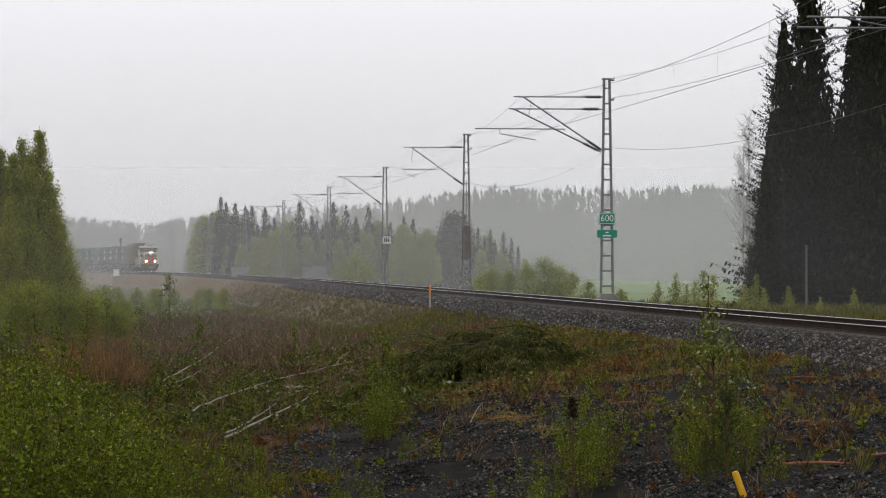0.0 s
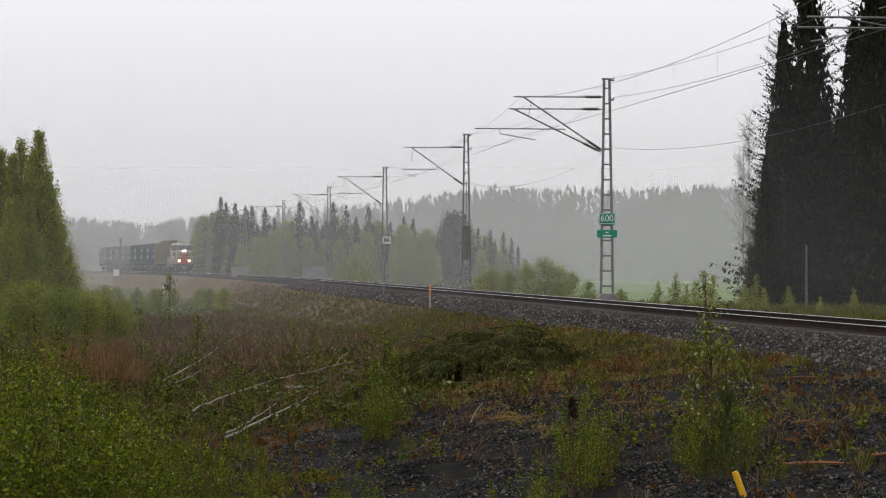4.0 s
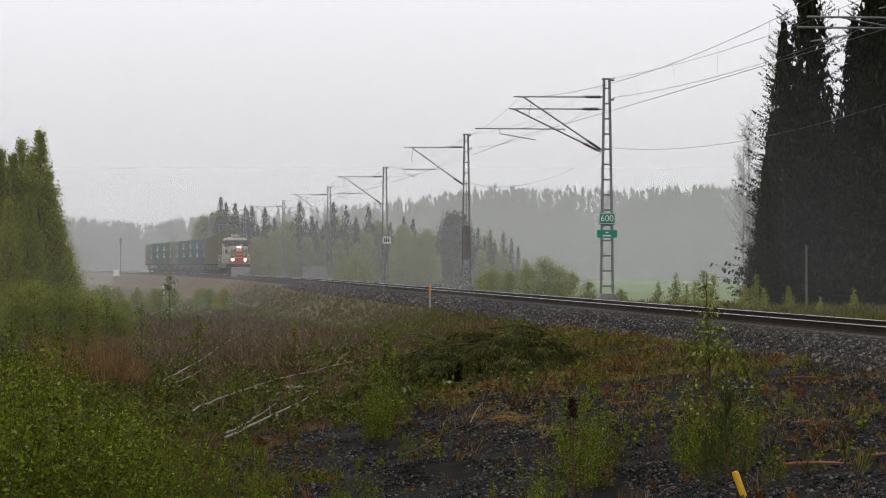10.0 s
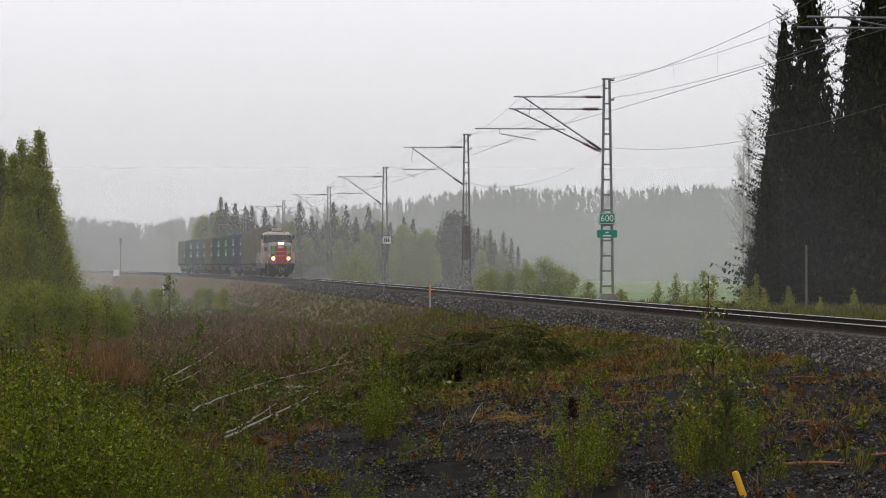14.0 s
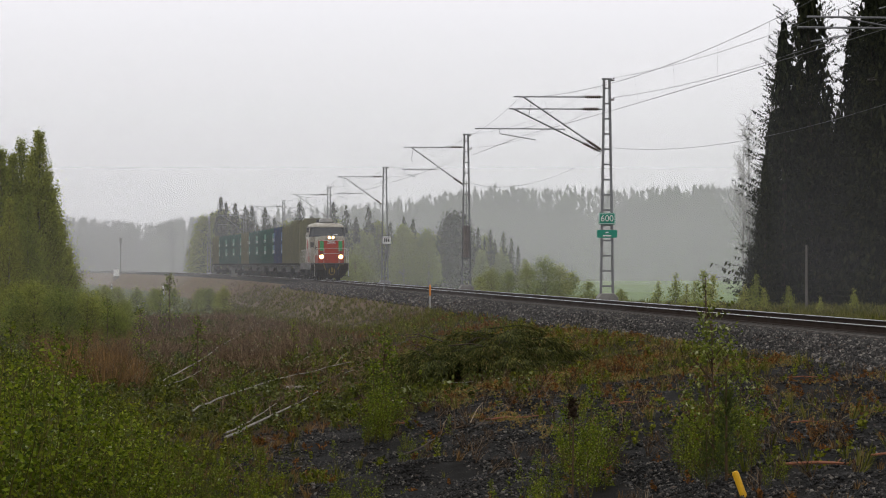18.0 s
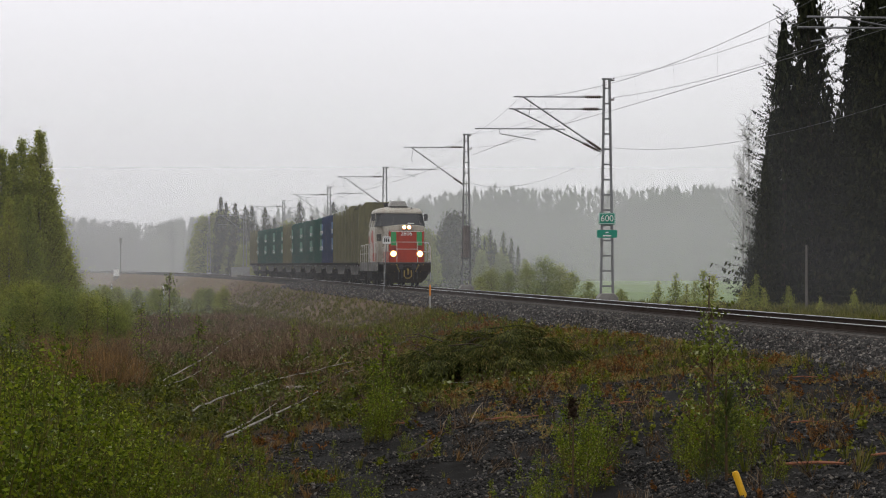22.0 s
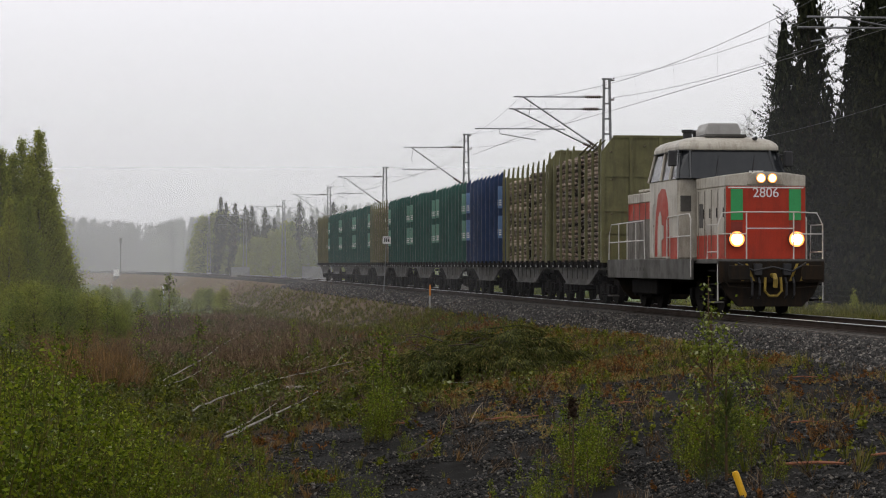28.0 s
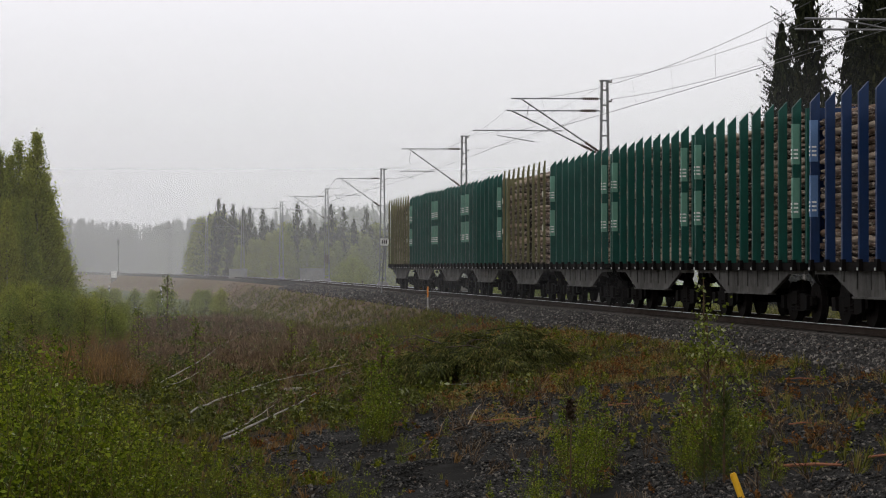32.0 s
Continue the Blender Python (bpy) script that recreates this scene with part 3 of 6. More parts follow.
def build_locomotive():
    lo = thing("diesel_locomotive", "red and cream diesel shunting locomotive with lit headlamps hauling timber wagons", "locomotive")
    axles = []
    # deck and frame
    s = Soup()
    s.box(-6.4, 6.4, -1.42, 1.42, 1.30, 1.42)
    bevelled(part("deck", s, M["frame_grey"], lo, "grimy grey running deck"), .012)
    s = Soup()
    for sy in (-1, 1):
        s.box(-5.9, 5.9, sy * .7 - .06, sy * .7 + .06, .85, 1.3)
    part("main_frame", s, M["under"], lo)
    for sy in (-1, 1):
        s = Soup()
        s.box(-6.6, 4.3, sy * 1.53 - .03, sy * 1.53 + .03, .88, 1.43)
        s.box(-6.6, 4.3, sy * 1.46 - .06, sy * 1.46 + .03, 1.36, 1.415)
        for k in range(5):
            disc(s, (-3.2 + .42 * k, sy * 1.562, 1.16), .075, .02, 12)
        bevelled(part("side_skirt", s, M["frame_grey"], lo, "grey steel side skirt"), .01)
        s = Soup()
        s.box(-3.9, -.6, sy * 1.15 - .22, sy * 1.15 + .22, .42, .86)
        bevelled(part("fuel_tank", s, M["under"], lo), .04)
    # hoods
    def hood(name, x0, x1, zt, front):
        h = 1.05
        b = thing_part(name, lo)
        s = Soup()
        s.prism([(-h, 1.42), (h, 1.42), (h, zt - .33), (-h, zt - .33)], "x", x0, x1)
        body = part("hood_body", s, M["red"] if not front else M["cream"], b)
        bevelled(body, .02)
        s = Soup()
        s.prism([(-h - .012, zt - .326), (h + .012, zt - .326), (h + .012, zt - .04), (.5, zt + .03), (-.5, zt + .03), (-h - .012, zt - .04)], "x", x0 - .012, x1 + .012)
        bevelled(part("hood_top", s, M["cream"], b, "cream hood roof"), .02)
        return b
    front = hood("front_hood", 2.8, 5.9, 3.62, True)
    s = Soup()
    s.box(5.902, 5.925, -1.05, 1.05, 1.42, 3.29)
    bevelled(part("nose_panel", s, M["red"], front, "red nose panel"), .01)
    for sy in (-1, 1):
        s = Soup()
        s.box(2.85, 5.85, sy * 1.052 - .006, sy * 1.052 + .006, 1.43, 2.05)
        part("red_band", s, M["red"], front, "red stripe along the hood")
        for k in range(4):
            x = 3.1 + .7 * k
            box_part("hood_door", (x, x + .62, sy * 1.062 - .008, sy * 1.062 + .008, 2.1, 3.2), M["cream"], front)
        for k in range(5):
            box_part("door_gap", (3.045 + .7 * k, 3.065 + .7 * k, sy * 1.066 - .006, sy * 1.066 + .008, 1.5, 3.24), M["door_gap"], front)
        box_part("hood_grille", (3.2, 3.6, sy * 1.074 - .006, sy * 1.074 + .006, 2.25, 2.9), M["frame_grey"], front, "dark louvred grille")
        for k in range(4):
            box_part("door_latch", (3.66 + .7 * k, 3.69 + .7 * k, sy * 1.085 - .012, sy * 1.085 + .012, 2.5, 2.75), M["black"], front)
        box_part("green_panel", (5.926, 5.945, sy * .77 - .16, sy * .77 + .16, 2.42, 3.22), M["green_panel"], front, "bright green panel", .005)
        box_part("nose_grille", (5.926, 5.938, sy * .77 - .15, sy * .77 + .15, 2.02, 2.38), M["red_dark"], front)
        lamp_housing = Soup()
        disc(lamp_housing, (5.97, sy * .79, 1.93), .215, .10, 18, "x")
        hs = part("headlamp", lamp_housing, M["black"], front, "lit round headlamp")
        # disc wider than the true lens, so its rim carries the painted halo
        gl = Soup()
        disc(gl, (0, 0, 0), .2, .02, 24, "x")
        part("lens", gl, M["lens_big"], hs, "glowing warm lens with an amber halo painted round its edge").location = (6.03, sy * .79, 1.93)
        lh = Soup()
        disc(lh, (5.95, sy * .15, 3.50), .135, .12, 16, "x")
        hs = part("top_headlamp", lh, M["cream"], front, "lit upper headlamp")
        gl = Soup()
        disc(gl, (0, 0, 0), .12, .02, 20, "x")
        part("lens", gl, M["lens_small"], hs, "glowing warm lens with an amber halo painted round its edge").location = (6.02, sy * .15, 3.50)
    s = Soup()
    s.prism([(-.5, 3.33), (.5, 3.33), (.42, 3.6), (.25, 3.67), (-.25, 3.67), (-.42, 3.6)], "x", 5.3, 5.93)
    bevelled(part("lamp_cowl", s, M["cream"], front), .02)
    box_part("white_stripe", (5.927, 5.94, -1.0, 1.0, 3.245, 3.275), M["white"], front)
    lettering("number", "2806", .35, M["white"], front, pose(5.93, 0, 3.12, 90, 0, 90), .006)
    rear = hood("rear_hood", -5.9, -1.0, 3.45, False)
    for sy in (-1, 1):
        s = Soup()
        s.box(-5.85, -1.05, sy * 1.056 - .008, sy * 1.056 + .008, 1.43, 2.62)
        part("grey_side", s, M["grime"], rear, "grimy cream lower hood side")
        for k in range(6):
            box_part("hood_door", (-5.8 + .8 * k, -5.06 + .8 * k, sy * 1.068 - .006, sy * 1.068 + .006, 1.5, 2.6), M["grime"], rear)
        for k in range(7):
            box_part("door_gap", (-5.83 + .8 * k, -5.79 + .8 * k, sy * 1.075 - .006, sy * 1.075 + .006, 1.5, 3.1), M["door_gap"], rear)
    s = Soup()
    for k in range(5):
        s.box(-5.6 + .9 * k, -4.9 + .9 * k, -.8, .8, 3.48, 3.56)
    bevelled(part("roof_hatch", s, M["cream"], rear), .02)
    # cab
    cab = thing_part("cab", lo)
    s = Soup()
    w, wt = 1.5, 1.34
    s.prism([(-w, 1.42), (w, 1.42), (w, 3.62), (-w, 3.62)], "x", -1.0, 2.5)
    bevelled(part("cab_body", s, M["cream"], cab, "cream cab body"), .05)
    # glazed upper part leans inward on all sides
    lower, upper = [(-1.0, -w), (2.5, -w), (2.72, -1.2), (2.72, 1.2), (2.5, w), (-1.0, w)], [(-.75, -wt), (2.1, -wt), (2.25, -1.1), (2.25, 1.1), (2.1, wt), (-.75, wt)]
    n = len(lower)
    for i in range(n):
        (xa, ya), (xb, yb), (xc, yc), (xd, yd) = lower[i], lower[(i + 1) % n], upper[(i + 1) % n], upper[i]
        g = Soup()
        inward = Vector((.8 - (xa + xb) / 2, -(ya + yb) / 2, 0)).normalized() * .03
        o = [Vector((xa, ya, 3.62)), Vector((xb, yb, 3.62)), Vector((xc, yc, 4.42)), Vector((xd, yd, 4.42))]
        g.add(o + [q + inward for q in o], [(0, 1, 2, 3), (7, 6, 5, 4), (0, 4, 5, 1), (1, 5, 6, 2), (2, 6, 7, 3), (3, 7, 4, 0)])
        part("window_pane", g, M["glass"], cab, "dark cab window")
    box_part("cab_interior", (-.7, 2.0, -1.2, 1.2, 3.6, 4.4), M["black"], cab)
    for i in (0, 1, 2, 3, 4, 5):
        (xa, ya), (xb, yb) = lower[i], upper[i]
        tube_part("window_pillar", [(xa, ya, 3.6), (xb, yb, 4.44)], .045 if i in (2, 3) else .06, M["cream"] if i in (0, 5) else M["glass"], cab)
    for sy in (-1, 1):
        for xa in (.55, 1.65):
            tube_part("window_pillar", [(xa, sy * w, 3.6), (xa - .08, sy * wt, 4.44)], .06, M["cream"], cab)
    s = Soup()
    lo_r = [(x * 1.0 + (.08 if x > 0 else -.08), y * 1.05) for x, y in upper]
    rings = [([(x, y) for x, y in lo_r], 4.40), (lo_r, 4.50)]
    for f, z in ((.97, 4.58), (.9, 4.67), (.78, 4.74), (.6, 4.79), (.35, 4.815)):
        rings.append(([(.75 + (x - .75) * f, y * f) for x, y in lo_r], z))
    for ring, z in rings:
        s.v += [(x, y, z) for x, y in ring]
    for k in range(len(rings) - 1):
        s.f += [(k * n + i, k * n + (i + 1) % n, (k + 1) * n + (i + 1) % n, (k + 1) * n + i) for i in range(n)]
    s.f += [tuple(range(n))[::-1], tuple(range((len(rings) - 1) * n, len(rings) * n))]
    bevelled(part("cab_roof", s, M["cream"], cab, "cream cab roof"), .03, 2)
    s = Soup()
    s.prism([(-.50, 4.82), (.50, 4.82), (.52, 4.98), (.42, 5.19), (-.42, 5.19), (-.52, 4.98)], "x", .5, 1.6)
    bevelled(part("roof_unit", s, M["grey_box"], lo, "grey roof ventilation box"), .04, 2)
    s = Soup()
    s.prism([(-.58, 4.79), (.58, 4.79), (.56, 4.86), (-.56, 4.86)], "x", .3, 1.9)
    part("roof_unit_base", s, M["frame_grey"], lo)
    for k, x in enumerate((-.3, -.6)):
        s = Soup()
        s.tube([(x, -.55 + .35 * k, 4.6), (x, -.55 + .35 * k, 5.02), (x, -.55 + .35 * k, 5.03), (x, -.55 + .35 * k, 5.1)], [.13, .13, .17, .17], 12)
        part("exhaust", s, M["black"], lo, "sooty exhaust stub")
    for sy in (-1, 1):
        s = Soup()
        s.box(2.25, 2.45, sy * 1.62 - .11, sy * 1.62 + .11, 3.95, 4.38)
        mir = part("mirror", s, M["black"], cab, "black wing mirror")
        bevelled(mir, .03)
        tube_part("mirror_arm", [(2.3, sy * 1.35, 4.3), (2.35, sy * 1.6, 4.25)], .02, M["black"], mir)
        # red figure on the cab side, with an arched top
        s = Soup()
        s.prism([(-.25, 1.5), (1.5, 1.5), (1.46, 2.3), (1.32, 3.0), (1.05, 3.36), (.6, 3.40), (.12, 3.22), (-.12, 2.7), (-.22, 2.2)], "y", sy * 1.502 - .004, sy * 1.502 + .012)
        part("red_emblem", s, M["red"], cab, "red arched emblem")
        s = Soup()
        s.box(1.65, 2.5, sy * 1.504 - .006, sy * 1.504 + .006, 1.43, 2.05)
        part("red_band", s, M["red"], cab, "red stripe along the cab")
        s = Soup()
        s.prism([(.12, 1.5), (.62, 1.5), (.62, 1.95), (.86, 2.0), (.86, 2.35), (.62, 2.4), (.60, 2.62), (.45, 2.78), (.25, 2.62), (.14, 2.2)], "y", sy * 1.516 - .004, sy * 1.516 + .004)
        part("emblem_mark", s, M["cream"], cab, "cream figure inside the red emblem")
        box_part("vent", (2.5, 2.52, sy * 1.28 - .15, sy * 1.28 + .15, 2.72, 3.15), M["frame_grey"], cab, "louvred vent", .01)
        dr = box_part("cab_door", (-.9, -.28, sy * 1.505 - .006, sy * 1.505 + .008, 1.5, 3.58), M["cream"], cab)
        tube_part("grab_rail", [(-.26, sy * 1.53, 1.6), (-.26, sy * 1.56, 1.7), (-.26, sy * 1.56, 2.9), (-.26, sy * 1.53, 3.0)], .018, M["handrail"], cab)
        box_part("door_handle", (-.45, -.34, sy * 1.52 - .012, sy * 1.52 + .012, 2.35, 2.4), M["black"], dr)
    box_part("notice", (2.62, 2.63, .45, .85, 3.78, 3.83), M["white"], cab, "pale notice behind the glass")
    box_part("roof_gutter", (-.9, 2.3, -1.43, 1.43, 4.385, 4.40), M["black"], cab)
    tube_part("horn", [(1.9, .75, 4.72), (2.25, .75, 4.74)], .05, M["black"], cab)
    for y0 in (-.5, .5):
        tube_part("wiper", [(2.75, y0, 3.64), (2.45, y0 + .15, 4.2)], .012, M["black"], cab, 4)
    # railings: rear walkways, mid, and front platform
    def rail(pts, name="handrail"):
        tube_part(name, pts, .018, M["handrail"], lo)
    for sy in (-1, 1):
        y = sy * 1.5
        rail([(-6.65, y, 1.42), (-6.6, y, 2.2), (-6.3, y, 2.5), (-1.7, y, 2.55), (-1.6, y, 1.42)])
        rail([(-6.63, y, 1.95), (-1.62, y, 1.98)])
        for x in (-5.2, -4.0, -2.8):
            rail([(x, y, 1.42), (x, y, 2.5)], "railing_post")
        y = sy * 1.57
        rail([(1.5, y, 1.43), (1.5, y, 2.5), (1.6, y, 2.58), (4.05, y, 2.62), (4.25, y, 2.5), (4.25, y, .95)])
        rail([(1.5, y, 2.02), (4.25, y, 2.04)])
        rail([(2.8, y, 1.43), (2.8, y, 2.6)], "railing_post")
        y = sy * 1.38
        rail([(6.35, y, .35), (6.35, y, 2.3), (6.3, y * .9, 2.6), (6.33, y * .55, 2.62), (6.33, 0, 2.62)])
        rail([(6.35, y, 2.06), (6.33, sy * .62, 2.06)])
        rail([(6.33, sy * .62, 2.2), (6.33, 0, 2.2)])
        rail([(6.33, sy * .62, 1.42), (6.33, sy * .62, 2.62)], "railing_post")
        rail([(6.35, y, 2.3), (5.3, y, 2.3), (5.25, y, 1.42)])
        rail([(6.35, y, 1.6), (5.3, y, 1.6)])
        s = Soup()
        for z in (.35, .75, 1.1):
            s.box(5.4, 6.3, sy * 1.25 - .14, sy * 1.25 + .14, z, z + .04)
        st = part("steps", s, M["under"], lo, "dark access steps")
    # ends: beam, buffers, coupler, plough
    for sx in (-1, 1):
        s = Soup()
        s.box(sx * 6.42 - .07, sx * 6.42 + .07, -1.38, 1.38, .82, 1.36)
        bm = part("buffer_beam", s, M["beam"], lo, "grimy dark buffer beam")
        for sy in (-1, 1):
            bevelled(box_part("cable_box", (sx * 6.5 - .05, sx * 6.5 + .1, sy * .38 - .1, sy * .38 + .1, 1.0, 1.3), M["black"], bm), .01)
            tube_part("lifting_bar", [(sx * 6.55, sy * 1.3, .95), (sx * 6.62, sy * 1.15, .72), (sx * 6.62, sy * .6, .68)], .02, M["beam"], bm)
            box_part("end_step", (sx * 6.35 - .2, sx * 6.35 + .2, sy * 1.42 - .14, sy * 1.42 + .14, .30, .34), M["frame_grey"], bm, "worn step edge")
        tube_part("jumper_cable", [(sx * 6.5, -.9, 1.32), (sx * 6.6, -.5, 1.12), (sx * 6.6, 0, 1.22), (sx * 6.6, .5, 1.1), (sx * 6.5, .9, 1.32)], .025, M["black"], bm)
        for k in range(4):
            for sy in (-1, 1):
                st = Soup()
                y0 = sy * (.45 + .14 * k)
                xx = sx * 6.495
                st.add([(xx, y0, .86), (xx, y0 + sy * .07, .86), (xx, y0 + sy * .25, 1.3), (xx, y0 + sy * .18, 1.3)], [(0, 1, 2, 3)])
                if k % 2 == 0:
                    part("hazard_stripe", st, M["hazard"], bm, "dull yellow stripe")
        for sy in (-1, 1):
            s = Soup()
            s.tube([(sx * 6.45, sy * .95, 1.06), (sx * 6.85, sy * .95, 1.06)], .12, 12)
            s.prism([(sy * .95 - .26, .88), (sy * .95 + .26, .88), (sy * .95 + .28, 1.06), (sy * .95 + .26, 1.26), (sy * .95 - .26, 1.26), (sy * .95 - .28, 1.06)], "x", sx * 6.84 - .03, sx * 6.84 + .05)
            bevelled(part("buffer", s, M["beam"], bm, "worn dark buffer"), .02)
        s = Soup()
        s.tube([(sx * 6.48, 0, 1.0), (sx * 6.75, 0, 1.0), (sx * 6.85, 0, .9), (sx * 6.8, 0, .7)], .06, 8)
        s.tube([(sx * 6.6, -.2, .95), (sx * 6.62, -.22, .6), (sx * 6.62, -.1, .48), (sx * 6.62, .1, .48), (sx * 6.62, .22, .6), (sx * 6.6, .2, .95)], .035, 8)
        part("coupling", s, M["hazard"], bm, "yellowed coupling hook and link")
        for sy in (-.55, -.35, .35, .55):
            tube_part("brake_hose", [(sx * 6.48, sy, .95), (sx * 6.62, sy, .8), (sx * 6.6, sy, .5), (sx * 6.5, sy, .42)], .03, M["black"], bm)
        s = Soup()
        s.prism([(-.85, .2), (.85, .2), (1.15, .5), (1.3, .82), (-1.3, .82), (-1.15, .5)], "x", sx * 6.3 - .05, sx * 6.3 + .05)
        bevelled(part("plough", s, M["beam"], lo, "dark rail-clearing plough"), .02)
    for x in (-3.55, 3.55):
        bogie(lo, x, 2.2, .5)
        for dx in (-1.1, 1.1):
            axles.append(wheelset(lo, x + dx, .5, M["under"]))
    return lo, axles


def thing_part(name, parent):
    """An empty that gathers the sub-parts of one part."""
    ob = new(name)
    ob.parent = parent
    return ob


M["red_dark"] = worn("dark_red_grille", (0.2, 0.03, 0.02), (0.05, 0.02, 0.02), 0.5, 0.6)
M["grey_box"] = worn("grey_roof_box", (0.36, 0.35, 0.33), (0.15, 0.13, 0.11), 0.5, 0.5)
M["door_gap"] = worn("grimy_door_gap", (0.16, 0.14, 0.115), (0.06, 0.05, 0.04), 0.6, 0.7)
M["grime"] = streaked("grimy_grey_paint", (0.14, 0.125, 0.105), (0.032, 0.026, 0.022), 0.9, 0.6)
M["beam"] = streaked("sooty_beam_paint", (0.016, 0.014, 0.012), (0.04, 0.024, 0.012), 0.6, 0.9)
M["hazard"] = worn("faded_yellow", (0.28, 0.19, 0.03), (0.06, 0.05, 0.03), 0.7, 0.7)
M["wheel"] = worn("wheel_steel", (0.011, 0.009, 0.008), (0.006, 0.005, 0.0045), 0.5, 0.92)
WAGON = 10.2
CENTRES = [18.6, 28.75, 38.85, 49.2, 59.7, 70.25, 80.7, 91.05, 101.35, 111.55, 121.65]     # behind the nose


def build_wagon(kind, first=False, seed=0):
    """Timber wagon: bellied sole bars, two bogies, end walls, flat stakes and a load of logs."""
    rng = random.Random(seed)
    col, plate = {"green": (M["stake_green"], M["plate_green"]), "blue": (M["stake_blue"], M["plate_blue"]), "olive": (M["stake_olive"], M["plate_olive"])}[kind]
    wg = thing("timber_wagon", "%s timber wagon with tall stakes loaded with pulpwood logs" % {"green": "dark green", "blue": "deep blue", "olive": "olive"}[kind], "wagon", "timber wagons of the train")
    L = WAGON / 2
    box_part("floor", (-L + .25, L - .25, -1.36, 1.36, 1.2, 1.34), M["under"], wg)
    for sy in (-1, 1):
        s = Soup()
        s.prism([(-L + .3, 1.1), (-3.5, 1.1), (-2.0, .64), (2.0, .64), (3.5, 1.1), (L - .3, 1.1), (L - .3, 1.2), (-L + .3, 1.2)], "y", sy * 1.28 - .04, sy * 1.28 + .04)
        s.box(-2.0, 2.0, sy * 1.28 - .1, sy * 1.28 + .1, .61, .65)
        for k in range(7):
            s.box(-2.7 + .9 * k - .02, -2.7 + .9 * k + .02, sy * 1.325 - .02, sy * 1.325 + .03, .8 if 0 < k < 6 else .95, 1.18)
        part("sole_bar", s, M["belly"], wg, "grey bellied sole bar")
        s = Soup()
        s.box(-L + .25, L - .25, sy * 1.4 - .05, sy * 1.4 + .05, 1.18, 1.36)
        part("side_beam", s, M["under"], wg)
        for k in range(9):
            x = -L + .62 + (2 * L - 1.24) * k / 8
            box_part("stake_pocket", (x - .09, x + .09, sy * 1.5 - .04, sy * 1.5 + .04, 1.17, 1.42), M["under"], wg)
            box_part("pocket_pin", (x - .03, x + .03, sy * 1.548 - .008, sy * 1.548 + .012, 1.19, 1.25), M["pin"], wg)
    top = 4.8 if not first else 5.0
    deep = .2 if kind != "olive" else .09
    nst = 9
    for k in range(nst):
        x = -L + .62 + (2 * L - 1.24) * k / (nst - 1)
        for sy in (-1, 1):
            s = Soup()
            yi, yo = sy * (1.52 - deep), sy * 1.52
            if kind == "olive":
                lean = .02 if not first else (.55 if k in (5, 6, 7) else .02)
                s.add([(x + a, b, 1.3) for a, b in ((-.04, yi), (.04, yi), (.04, yo), (-.04, yo))] + [(x + a, b, top - .1) for a, b in ((-.04, yi), (.04, yi), (.04, yo), (-.04, yo))] +
                      [(x + a + lean, b - sy * lean * .5, top + .26) for a, b in ((-.02, yi), (.02, yi), (.02, yi + sy * .05), (-.02, yi + sy * .05))],
                      [(0, 1, 5, 4), (1, 2, 6, 5), (2, 3, 7, 6), (3, 0, 4, 7), (4, 5, 9, 8), (5, 6, 10, 9), (6, 7, 11, 10), (7, 4, 8, 11), (8, 9, 10, 11)])
            else:
                t = top + rng.uniform(-.04, .04)
                s.add([(x + a, b, 1.3) for a, b in ((-.05, yi), (.05, yi), (.05, yo), (-.05, yo))] +
                      [(x - .05, yi, t + .22), (x + .05, yi, t + .22), (x + .05, yo, t), (x - .05, yo, t)],
                      [(0, 1, 5, 4), (1, 2, 6, 5), (2, 3, 7, 6), (3, 0, 4, 7), (4, 5, 6, 7)])
            st = part("stake", s, col, wg)
            if kind != "olive" and k in (0, nst - 1) or kind == "olive" and not first and k in (0, nst - 1) and seed > 2:
                for z0, z1 in ((3.55, 4.45), (2.35, 3.25)):
                    p = Soup()
                    if kind == "olive":
                        p.box(x - .06, x + .06, sy * 1.53 - .012, sy * 1.53 + .012, z0 + .2, z0 + .42)
                    else:
                        p.box(x - .058, x + .058, min(yo, yo - sy * .15) - .006, max(yo, yo - sy * .15) + .006, z0, z1)
                    pl = part("plate", p, plate, st, "pale marking plate")
                    if kind != "olive":
                        q = Soup()
                        for j in range(3):
                            q.box(x + .0585, x + .064, sy * 1.40, sy * 1.50, z0 + .12 + j * .09, z0 + .16 + j * .09)
                            q.box(x - .04, x + .04, sy * 1.535 - .004, sy * 1.535 + .004, z0 + .12 + j * .09, z0 + .16 + j * .09)
                        part("lettering", q, M["white"], pl)["kind"] = "stuff"
    for sx in (-1, 1):
        ht = top - .05
        xw = sx * (L - .22)
        w = Soup()
        if kind == "olive" and first:
            ht = 5.34
            w.prism([(-1.5, 1.34), (1.5, 1.34), (1.5, ht - .5), (1.1, ht), (-1.1, ht), (-1.5, ht - .5)], "x", xw - .03, xw + .03)
            wall = part("end_wall", w, col, wg)
            for y in (-1.46, -.55, .4, 1.46):
                box_part("rib", (xw - .09, xw + .09, y - .06, y + .06, 1.345, ht - (.5 if abs(y) > 1 else .02)), col, wall)
            for z in (2.3, 3.0, 4.1):
                box_part("rib", (xw - .07, xw + .07, -1.49, 1.49, z - .05, z + .05), col, wall)
            box_part("rib", (xw - .08, xw + .08, -1.12, 1.12, ht - .06, ht + .02), col, wall)
        else:
            w.prism([(-1.3, 1.34), (1.3, 1.34), (1.3, ht), (-1.3, ht)], "x", xw - .03, xw + .03)
            wall = part("end_wall", w, col, wg)
